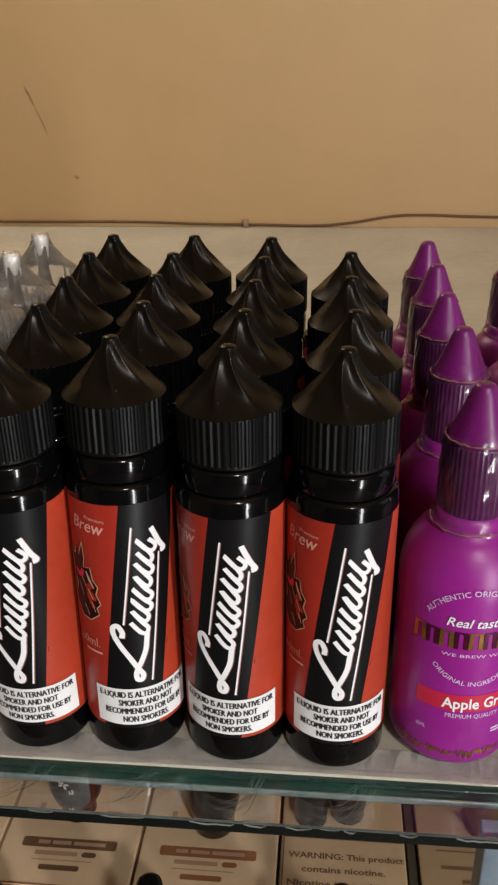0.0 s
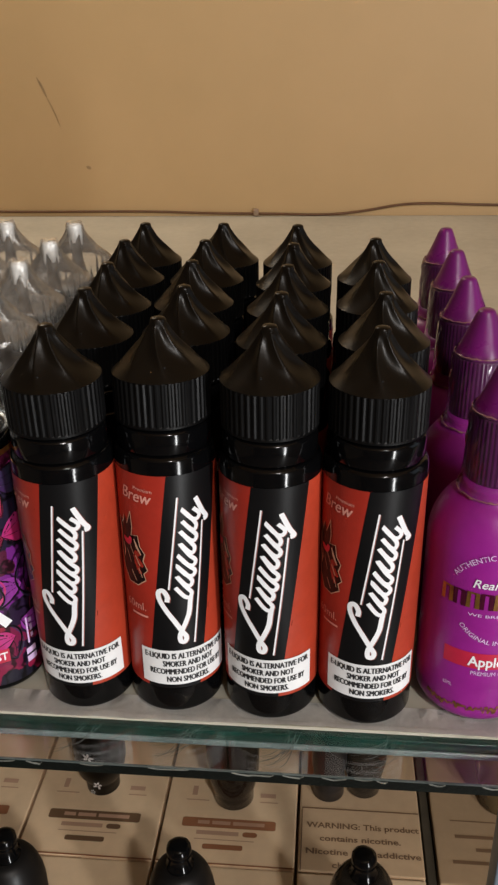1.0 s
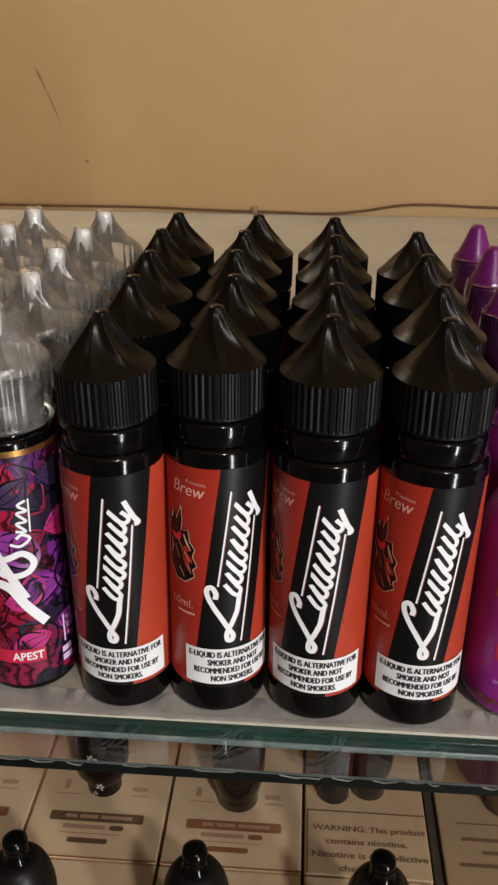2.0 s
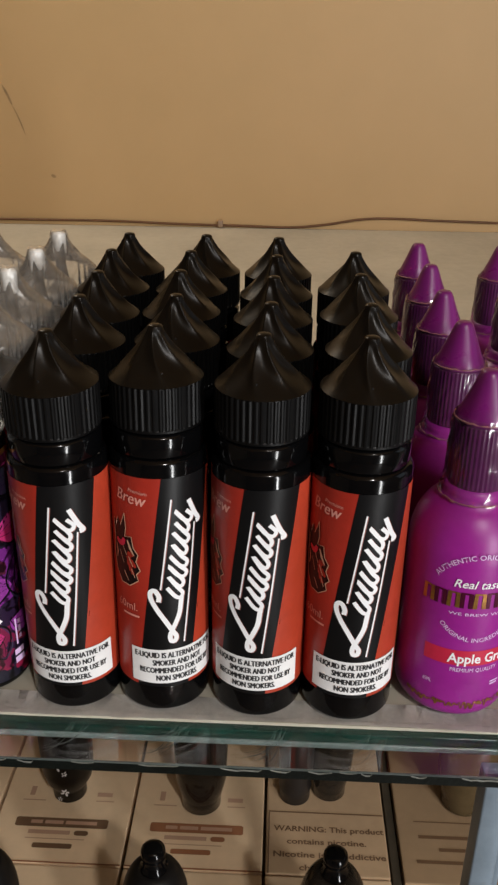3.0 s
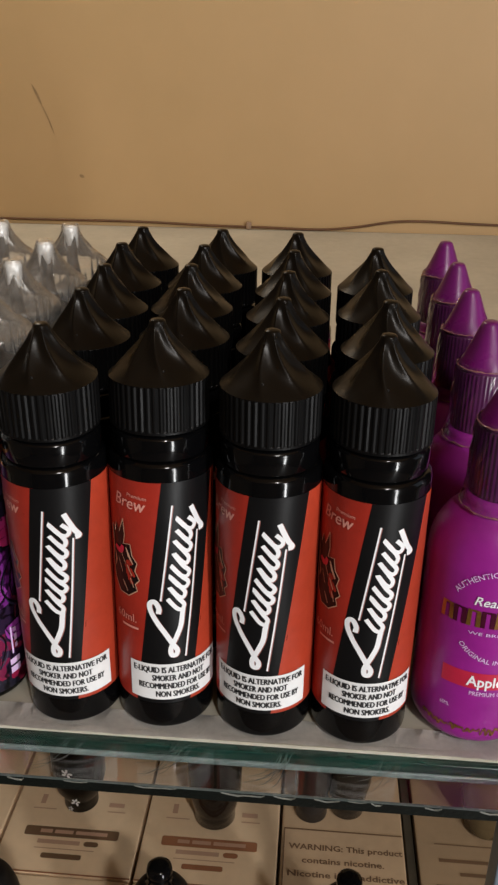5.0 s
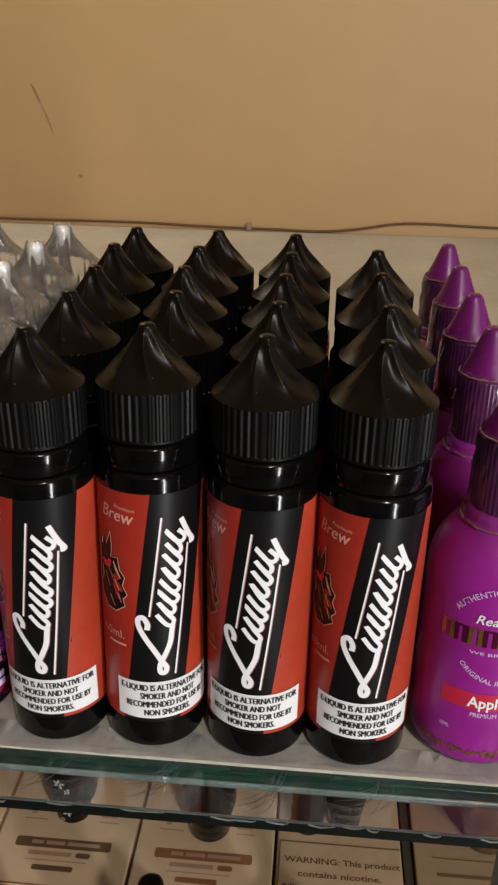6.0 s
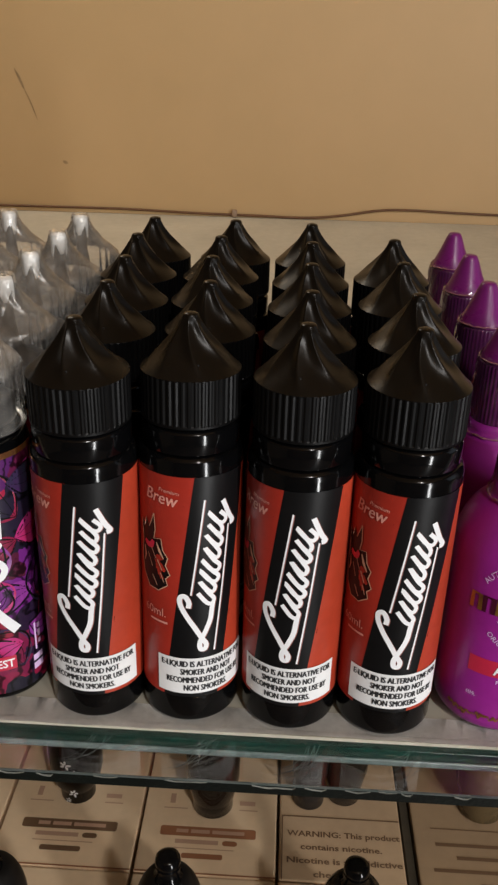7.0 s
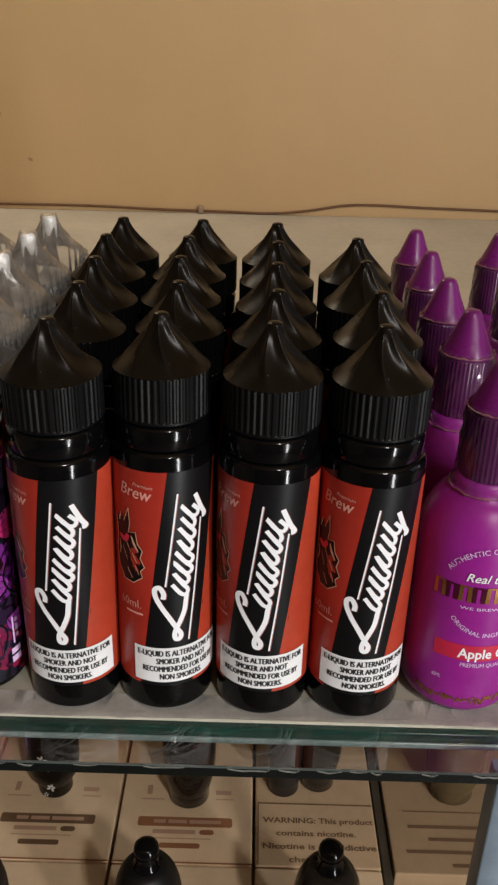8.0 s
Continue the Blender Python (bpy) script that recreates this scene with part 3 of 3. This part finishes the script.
            vert.co.z = z - 0.0024 + raised if z > 0.012 else z * 0.8
    return ob


first = eliquid_bottle()
# x, y, turn, lean forward
columns = (
    ((-0.0520, 0.0026, 7, 1.55), (-0.0500, 0.0395, 12, 0.1), (-0.0503, 0.0742, 58, -0.2), (-0.0520, 0.1140, 3, 0.2), (-0.0498, 0.1485, 10, 0.0)),
    ((-0.0177, 0.0022, 27, -2.0), (-0.0150, 0.0440, 14, 0.2), (-0.0174, 0.0790, 75, 0.0), (-0.0168, 0.1137, 20, -0.2), (-0.0128, 0.1484, 77, 0.1)),
    ((0.0185, 0.0016, 0, 0.4), (0.0202, 0.0364, 4, 0.2), (0.0206, 0.0727, 50, -0.1), (0.0214, 0.1093, -4, 0.2), (0.0218, 0.1455, 2, 0.0)),
    ((0.0532, 0.0013, 9.5, 0.4), (0.0562, 0.0376, 15, 0.2), (0.0557, 0.0796, 62, 0.0), (0.0562, 0.1185, 6, -0.1)),
)
for c, col in enumerate(columns):
    for k, (x, y, turn, lean) in enumerate(col):
        m = pose(x, y, 0.0006, lean) @ pose(0, 0, 0, 0, 0, turn)
        if c == 0 and k == 0:
            first.matrix_world = m
        else:
            copy_thing(first, m)

# purple bottles with shrink film round the neck
RP = 0.0213


def purple_bottle():
    ob = thing("eliquid_bottle", "purple plastic bottle with cone cap and fruit flavour label", "bottle", "purple bottles in rows")
    corner = 0.0075
    pr = [(0.0, 0.001), (RP - corner * 1.05, 0.0)]
    for i in range(1, 9):
        a = math.pi / 2 * i / 8
        pr.append((RP - corner + corner * math.sin(a), corner - corner * math.cos(a)))
    pr += [(RP, 0.035), (RP, 0.069)]
    for i in range(1, 11):
        t = i / 10
        pr.append((0.0112 + (RP - 0.0112) * (1 - t ** 2.1) ** 0.72, 0.069 + 0.0200 * t))
    pr += [(0.0110, 0.0905), (0.0110, 0.0935)]
    body = part("body", lathe(pr, 64), M_PURPLE, ob)
    cap = part("cap", lathe([(0.0092, 0.0935), (0.0102, 0.0936), (0.0105, 0.0942), (0.0104, 0.1166), (0.0102, 0.1172), (0.0094, 0.1176)], 168, ribbed(4, 0.00035, 2, 3)), M_PURRIB, ob, "dark purple ribbed cap skirt")
    part("cone", lathe([(0.0094, 0.1174), (0.0101, 0.1177), (0.0100, 0.1183), (0.0082, 0.1222), (0.0061, 0.1272), (0.0040, 0.1328), (0.0032, 0.1346), (0.0025, 0.1353), (0.0012, 0.1355)], 40), M_PURCAP, cap, "smooth purple cone")

    g6 = random.Random(31)

    def crumple(k, i, r, a):
        return r + g6.uniform(-0.00025, 0.00025) + 0.0004 * noise.noise((math.sin(a) * 5, math.cos(a) * 5, i * 0.8))
    film = lathe([(0.0130, 0.0886), (0.0127, 0.0900), (0.0123, 0.0918), (0.0118, 0.0940), (0.0115, 0.0968), (0.0114, 0.1000), (0.0113, 0.1035), (0.0113, 0.1070), (0.0112, 0.1110), (0.0111, 0.1145), (0.0109, 0.1170), (0.0105, 0.1186), (0.0097, 0.1200)], 44, crumple, caps=False)
    film_ob = part("shrink_film", film, M_FILM, ob, "crumpled clear shrink film", smooth=False)
    film_ob.visible_shadow = False
    # film rims; their pink tone stands in for light caught on the folds
    for radius, height, wide in ((0.0105, 0.1186, 0.00042), (0.0128, 0.0893, 0.00050)):
        rim = bmesh.new()
        rings = []
        for k in range(60):
            a = 2 * math.pi * k / 60
            q = radius + g6.uniform(-0.00015, 0.00015)
            z = height + 0.0003 * noise.noise((math.sin(a) * 3, math.cos(a) * 3, radius * 900)) + g6.uniform(-0.0002, 0.0002)
            w = wide * g6.uniform(0.1, 1.1)
            rings.append([rim.verts.new(((q + w * math.cos(b)) * math.sin(a), -(q + w * math.cos(b)) * math.cos(a), z + w * math.sin(b))) for b in (0.0, 1.57, 3.14, 4.71)])
        for p, q in zip(rings, rings[1:] + rings[:1]):
            for k in range(4):
                rim.faces.new((p[k], q[k], q[(k + 1) % 4], p[(k + 1) % 4]))
        part("film_edge", rim, M_FILMRIM, film_ob, "folded edge of the shrink film, tinted as catching light")
    tag = part("flavour_band", wrap(quad_sheet(lambda v: -14.0, lambda v: 38.0, 25.6, 32.4, 26, 2), RP + 0.00012), M_CRIMSON, body, "crimson printed band")
    t1 = bmesh.new()
    words("Apple Grape", 8.0, 26.9, 26.5, 4.3, t1, 0.02)
    part("flavour_name", wrap(t1, RP + 0.00030), M_WHITE, body, "white printed flavour name")
    t2 = bmesh.new()
    words("PREMIUM QUALITY", 5.2, 22.8, 18.0, 1.8, t2)
    words("AUTHENTIC ORIGINAL GRAPE", 4.0, 53.4, 39.0, 2.1, t2, 0.0, 18.4)
    words("ORIGINAL INGREDIENTS", 4.0, 53.6, 32.0, 1.9, t2, 0.0, -17.2)
    words("WE BREW WITH", 4.4, 48.0, 23.0, 1.2, t2)
    words("65ML", -11.6, 15.4, 3.4, 1.6, t2)
    bars([(12.5, 16.6, 16.4, 17.0), (12.5, 16.0, 15.2, 15.8)], t2)
    part("small_print", wrap(t2, RP + 0.00022), M_PINK, body, "pale lilac small print")
    t3 = bmesh.new()
    words("Real taste", 2.6, 59.8, 18.0, 3.4, t3, 0.01)
    for vert in t3.verts:
        vert.co.x += (vert.co.y - 59.6) * 0.28
    part("motto", wrap(t3, RP + 0.00030), M_WHITE, body, "white script motto")
    for i in range(9):
        u = -16.6 + i * 4.6
        block = ribbon([(u, 51.2), (u + 0.15, 57.4), (u + 3.0, 57.2), (u + 3.1, 51.2)], 1.5, None, 1)
        part("emblem_block", wrap(block, RP + 0.00026), M_WINE if i % 2 else M_GOLD, body, "dark wine foil block" if i % 2 else "gold foil block")
    orn = bmesh.new()
    g2 = random.Random(5)
    for i in range(22):
        u = -20 + i * 1.9
        ribbon([(u, 8.6 + g2.uniform(-0.6, 0.6)), (u + 0.6, 9.8 + g2.uniform(-0.6, 0.6)), (u + 1.2, 8.0 + g2.uniform(-1.2, 1.2)), (u + 1.9, 9.2 + g2.uniform(-1.0, 1.0))], g2.uniform(0.3, 1.0), orn, 3)
    tagged(part("gold_ornament", wrap(orn, RP + 0.00020), M_GOLD, body, "worn gold foil ornament"), "worn gold foil ornament", kind="stuff")
    for child in body.children:
        if not child.name.startswith("gold_ornament"):
            for vert in child.data.vertices:
                vert.co.z += 0.0016
    for child in ob.children_recursive:
        for vert in child.data.vertices:
            vert.co.z *= 0.984
    return ob


pfirst = purple_bottle()
pspots = [(0.0942, 0.0075, -4), (0.0950, 0.0605, 10), (0.0945, 0.1045, -14), (0.0955, 0.1515, 24), (0.0960, 0.1985, 3)]
pspots += [(0.1400, y, a) for y, a in ((0.0140, 12), (0.0600, -9), (0.1050, 31), (0.1510, 7), (0.1970, -20))]
for i, (x, y, turn) in enumerate(pspots):
    m = pose(x, y, 0.0006, 0, 0, turn)
    if i == 0:
        pfirst.matrix_world = m
    else:
        copy_thing(pfirst, m)


# floral bottles with clear caps
def clear_bottle():
    ob = thing("eliquid_bottle", "dark bottle with purple floral label and clear cap", "bottle", "clear-capped floral bottles")
    part("body", lathe(bottle_body(R, 0.1046, 0.0140), 64), M_BLACKPET, ob)
    part("collar", lathe([(0.0125, 0.1046), (0.0150, 0.1046), (0.0153, 0.1052), (0.0150, 0.1062), (0.0125, 0.1070)], 48), M_BLACKPET, ob)
    lab = part("label", wrap(quad_sheet(lambda v: -54.0, lambda v: 54.0, 3.5, 100.5, 72, 10), R + 0.00012), M_FLORAL, ob, "purple and crimson floral printed label")
    part("gold_rim", wrap(quad_sheet(lambda v: -54.0, lambda v: 54.0, 99.2, 101.4, 72, 1), R + 0.00022), M_GOLD, lab, "thin gold printed rim")
    g7 = random.Random(17)
    inks = (M_CRIMPETAL, M_PETAL, M_LEAF, M_PETAL, M_VIOLET, M_CRIMPETAL, M_LEAF)
    lines = bmesh.new()
    for q in range(42):
        h = 0.0065 * q
        u, v, a = -46 + (q * 37 % 93), 12 + (q * 29 % 83), g7.uniform(0, 6.28)
        size, bend = g7.uniform(15, 25), g7.uniform(-0.45, 0.45)
        spine = [(u + size * (w / 3 - 0.5) * math.cos(a + bend * w), v + size * (w / 3 - 0.5) * math.sin(a + bend * w)) for w in range(4)]
        petal = ribbon(spine, size * 0.55, None, 6, 0.97)
        for vert in petal.verts:
            vert.co.z = h
            vert.co.y = min(99.0, max(4.0, vert.co.y))
        n1 = len(lines.verts)
        for off in (-1.0, -0.35, 0.3, 1.0):
            shift = size * 0.27 * off
            ribbon([spine[0]] + [(p[0] - math.sin(a + bend * 1.5) * shift, p[1] + math.cos(a + bend * 1.5) * shift) for p in spine[1:3]] + [spine[3]], 0.8 if abs(off) == 1 else 0.3, lines, 5, 0.7)
        lines.verts.ensure_lookup_table()
        for vert in lines.verts[n1:]:
            vert.co.z = h + 0.003
            vert.co.y = min(99.0, max(4.0, vert.co.y))
        part("petal", wrap(petal, R + 0.00015), inks[q % 7], lab)
    tagged(part("petal_outline", wrap(lines, R + 0.00015), M_BAND, lab, "fine dark petal outlines"), "fine dark petal outlines", kind="stuff")
    art = bmesh.new()
    ribbon([(-12, 84), (-7, 70), (-2, 57), (4.2, 43)], 3.2, art)
    ribbon([(-8, 63), (-2, 60), (4.5, 62), (8.2, 58), (6, 54), (-1, 53), (-7, 57)], 2.4, art)
    ribbon([(-14, 40), (-7, 49), (-1, 48), (4, 40), (10.4, 31)], 3.6, art)
    ribbon([(1.0, 66), (4.5, 65), (7.8, 67.5), (5.2, 69.5), (3.2, 68)], 1.1, art)
    ribbon([(3.4, 71), (6.8, 70.5), (4.0, 74), (7.2, 74.5), (4.4, 78), (7.6, 78.5), (5.0, 81), (7.6, 82.5)], 1.0, art)
    ribbon([(8.6, 83), (8.2, 70)], 0.6, art)
    part("emblem", wrap(art, R + 0.00048), M_WHITE, lab, "bold white brush-stroke emblem")
    part("name_tag", wrap(quad_sheet(lambda v: -11.0, lambda v: 8.8, 14.4, 20.4, 16, 1), R + 0.00048), M_CRIMSON, lab, "red name tag")
    t4 = bmesh.new()
    words("APEST", 2.4, 15.7, 11.4, 3.5, t4, 0.02)
    part("name_text", wrap(t4, R + 0.00056), M_WHITE, lab, "white printed capitals")
    side = bars([(17.0, 17.8, 18, 30), (18.6, 20.0, 20, 22), (18.6, 20.0, 23, 26), (18.6, 20.0, 27, 29), (15.6, 20.4, 9.6, 12.4), (15.6, 20.4, 13.4, 16.0)])
    part("side_print", wrap(side, R + 0.00048), M_PINK, lab)
    pr = [(0.0152, 0.1065), (0.0168, 0.1065), (0.0174, 0.1072), (0.0174, 0.1082), (0.0171, 0.1086), (0.0170, 0.1272), (0.0168, 0.1278)]
    for i in range(1, 12):
        t = i / 11
        pr.append((0.0036 + 0.0132 * ((1 - t) ** 1.55 * 0.85 + (1 - t) * 0.15), 0.1278 + 0.0160 * t))
    pr += [(0.0035, 0.1452), (0.0022, 0.1460), (0.0001, 0.1461)]

    def fluted(k, i, r, a):
        if i in (4, 5):
            return r - 0.00055 if k % 4 > 1 else r
        t = (i - 6) / 11
        if 0 < t < 1:
            return r * (1 + 0.12 * smoothstep(t / 0.5) * (1 - smoothstep((t - 0.8) / 0.2)) * (1 - 2 * abs(math.sin(3.5 * a + 2.6 * t)) ** 0.8))
        return r
    cap = part("cap", lathe(pr, 112, fluted, caps=False), M_CLEAR, ob, "clear ribbed cap")
    cap.visible_shadow = False
    g4 = random.Random(21)
    fr = [(0.0175, 0.1262), (0.0174, 0.1274), (0.0166, 0.1292), (0.0136, 0.1318), (0.0108, 0.1345), (0.0084, 0.1374), (0.0060, 0.1404), (0.0046, 0.1432), (0.0041, 0.1456), (0.0037, 0.1472), (0.0016, 0.1476)]

    def crinkle(k, i, r, a):
        return r * (1 + (g4.uniform(-0.03, 0.06) if 1 < i < 9 else g4.uniform(-0.015, 0.015)))
    part("wrap_film", lathe(fr, 34, crinkle, caps=False), M_CRINKLE, cap, "crinkled clear film", smooth=False).visible_shadow = False
    hem = lathe([(0.0030, 0.1404), (0.0034, 0.1408), (0.0033, 0.1449), (0.0028, 0.1459), (0.0010, 0.1464)], 30, None, False)
    for vert in hem.verts:
        if vert.co.z < 0.142:
            a = math.atan2(vert.co.x, vert.co.y)
            vert.co.z -= 0.0042 * max(0.0, math.sin(4 * a + 0.6)) ** 0.5 + 0.0012 * math.sin(7 * a)
    part("tip", hem, M_FROST, cap, "frosted white cap tip with an uneven hem")
    part("nozzle", lathe([(0.0135, 0.1066), (0.0140, 0.1073), (0.0140, 0.1150), (0.0118, 0.1165), (0.0058, 0.1190), (0.0036, 0.1236), (0.0026, 0.1300), (0.0023, 0.1400), (0.0018, 0.1412), (0.0005, 0.1416)], 32), M_NOZZLE, ob, "dark dropper nozzle")
    for child in ob.children_recursive:
        for vert in child.data.vertices:
            vert.co.z *= 0.984
    return ob


cfirst = clear_bottle()
cspots = [(-0.0903, 0.0080, 8), (-0.0885, 0.0466, 30), (-0.0893, 0.0828, -20), (-0.0872, 0.1185, 50), (-0.0862, 0.1560, 10)]
cspots += [(-0.1260, 0.0160, 14), (-0.1250, 0.0530, -30), (-0.1240, 0.0890, 40), (-0.1225, 0.1240, 20), (-0.1210, 0.1590, -15)]
for i, (x, y, turn) in enumerate(cspots):
    m = pose(x, y, 0.0006, 0, 0, turn)
    if i == 0:
        cfirst.matrix_world = m
    else:
        copy_thing(cfirst, m)

# ---- inside the case: cartons with bottles on and before them ----
ZB = -0.3184


def carton(x0, x1, y0, y1, label, body_mat, style):
    ob = thing("carton", label, "carton", "cartons in the case", pose((x0 + x1) / 2, y0, -0.3374))
    w, d, h = (x1 - x0) / 2 - 0.0012, y1 - y0, ZB + 0.3374
    part("body", box(-w, w, 0, d, 0, h, 0.0012), body_mat, ob, smooth=False)
    top = h + 0.0004
    if style < 2:
        ink = M_BROWN if style == 0 else M_RUST
        part("title_bar", lay(pill(-36, 35.5, 31.5, 40.0, 1.6), 0, 0, top), ink, ob)
        for u0, u1 in ((-24, -15), (-13, 1), (3, 27)):
            part("title_word", lay(bars([(u0, u1, 34.2, 37.4)]), 0, 0, top + 0.0003), M_TAN, ob)
        part("subtitle", lay(bars([(-24, 8, 25.0, 28.6)]), 0, 0, top), M_TAN, ob)
        part("rule_line", lay(bars([(-25, 20, 20.6, 21.4)]), 0, 0, top), M_TAN, ob)
        part("pill", lay(pill(11, 22, 24.6, 29.0), 0, 0, top), ink, ob)
        part("strength_bar", lay(pill(-18, 12, 12.6, 17.0, 1.4), 0, 0, top), ink, ob)
        for spot in ((-32, -28, 61, 70), (-36, -18, 56, 57), (22, 34, 62, 66), (22, 36, 57, 58)):
            part("icon", lay(bars([spot]), 0, 0, top), M_TAN, ob)
        part("edge_line", lay(bars([(-w * 1000, w * 1000, 0.0, 1.3)]), 0, 0, top), M_RUST, ob)
    elif style == 2:
        tb = bmesh.new()
        words("WARNING: This product", 2, 37.6, 84, 5.0, tb, 0.02)
        words("contains nicotine.", 0, 26.2, 60, 5.0, tb, 0.02)
        words("Nicotine is an addictive", 2, 14.6, 84, 5.0, tb, 0.02)
        words("chemical.", -4, 3.6, 34, 5.0, tb, 0.02)
        part("warning_text", lay(tb, 0, 0, top), M_BROWN, ob, "dark brown warning text")
        for line in ((-44, 45, 54.8, 56.0), (-44, -43.2, 0, 54.7)):
            part("frame_line", lay(bars([line]), 0, 0, top), M_BROWN, ob)
    else:
        for line in ((-38, 40, 54, 55), (-36, 30, 39, 42), (-22, 40, 28, 31), (-40, 36, 17, 20), (-8, 38, 6, 9)):
            part("print_line", lay(bars([line]), 0, 0, top), M_BROWN, ob)
    return ob


BACK_Y, FRONT_Y = 0.1675, 0.0575
carton(-0.2890, -0.1850, BACK_Y, 0.38, "cream carton with rust-brown printing", M_BOX, 1)
carton(-0.1850, -0.0805, BACK_Y, 0.38, "cream carton with dark brown title bar", M_BOX, 0)
carton(-0.0805, 0.0235, BACK_Y, 0.38, "cream carton with rust-brown title bar", M_BOX, 1)
# this carton's colour is darkened in place of shade
carton(0.0235, 0.1172, BACK_Y, 0.38, "cream carton with printed nicotine warning, darkened as in dimmer light", M_DIMBOX, 2)
carton(0.1245, 0.2290, BACK_Y - 0.003, 0.38, "brown carton with lines of darker print", M_KRAFT, 3)
carton(-0.2890, -0.1850, FRONT_Y, 0.1660, "cream carton with plain lid", M_BOX, 1)
carton(-0.1850, -0.0805, FRONT_Y, 0.1660, "cream carton with plain lid", M_BOX, 1)
carton(-0.0805, 0.0235, FRONT_Y, 0.1660, "cream carton with plain lid", M_BOX, 1)
carton(0.0235, 0.1172, FRONT_Y, 0.1660, "cream carton with plain lid", M_BOX, 1)
# dark strip set into the gap between the last two cartons
gapc = link("divider", box(0.1178, 0.1239, 0.05, 0.38, -0.3374, ZB - 0.003, 0.0006), M_GAP, smooth=False)
tagged(gapc, "dark strip filling the gap between two cartons", "divider")


def dome_bottle(material, label, x, y):
    ob = thing("dropper_bottle", label, "bottle", "dark dropper bottles in the case", pose(x, y, ZB + 0.0004))
    pr = [(0.0, 0.001), (0.014, 0.0), (0.0175, 0.0015), (0.0196, 0.005), (0.0196, 0.094)]
    for i in range(1, 9):
        t = i / 8
        pr.append((0.0076 + 0.0120 * math.cos(math.pi / 2 * t) ** 0.9, 0.094 + 0.0255 * math.sin(math.pi / 2 * t) ** 1.1))
    part("body", lathe(pr, 48), material, ob)
    part("nozzle", lathe([(0.0070, 0.1190), (0.0080, 0.1196), (0.0080, 0.1214), (0.0068, 0.1222), (0.0067, 0.1300), (0.0072, 0.1312), (0.0068, 0.1342), (0.0046, 0.1362), (0.0020, 0.1367)], 32), M_BLACKPET, ob, "gloss black dropper nozzle")
    return ob


dome_bottle(M_BLACKMATT, "black plastic bottle with round dropper nozzle", -0.0393, 0.0745)
dome_bottle(M_SMOKE, "smoky translucent bottle with round dropper nozzle", 0.0640, 0.0765)
dome_bottle(M_BLACKMATT, "black plastic bottle with round dropper nozzle", -0.1400, 0.0735)


def squat_bottle(x, y, material, label, r=0.019, foot=0.013, flecks=False):
    ob = thing("flask", label, "flask", "dark flasks on the cartons", pose(x, y, ZB + 0.0008))
    body = part("body", lathe([(0.0, 0.0005), (foot - 0.002, 0.0), (foot, 0.0015), (foot, 0.010), (foot + 0.001, 0.013), (r - 0.002, 0.020), (r, 0.030), (r + 0.001, 0.075), (r - 0.004, 0.082), (0.008, 0.086), (0.008, 0.095), (0.0, 0.096)], 40), material, ob)
    if flecks:
        fb = bmesh.new()
        g3 = random.Random(11)
        for fu, fv, size in ((-3.0, 47, 5.2), (2.6, 40, 3.0), (2.0, 21, 4.6), (-2.4, 14, 2.6)):
            for k in range(5):
                a = 1.257 * k + g3.uniform(-0.3, 0.3)
                far = size * g3.uniform(0.7, 1.0)
                ribbon([(fu + 0.6 * math.cos(a), fv + 0.6 * math.sin(a)), (fu + far * 0.55 * math.cos(a + 0.1), fv + far * 0.55 * math.sin(a + 0.1)), (fu + far * math.cos(a), fv + far * math.sin(a))], size * 0.36, fb, 4, 0.8)
        part("flower_print", wrap(fb, r + 0.0008), M_WHITE, body, "pale flower print")
    return ob


squat_bottle(-0.1330, 0.2335, M_BLACKCAP, "dark tapered flask with pale flower print", 0.020, 0.013, True)
squat_bottle(-0.0273, 0.2295, M_SMOKE, "smoky brown tapered flask on a carton", 0.020, 0.0155)
squat_bottle(0.0465, 0.2395, M_NOZZLE, "narrow dark flask standing on a carton", 0.0135, 0.012)
squat_bottle(0.0740, 0.2460, M_SMOKE, "smoky brown tapered flask on a carton", 0.0170, 0.013)
squat_bottle(0.1800, 0.2410, M_OLIVE, "olive brown flask standing on a carton", 0.022, 0.017)
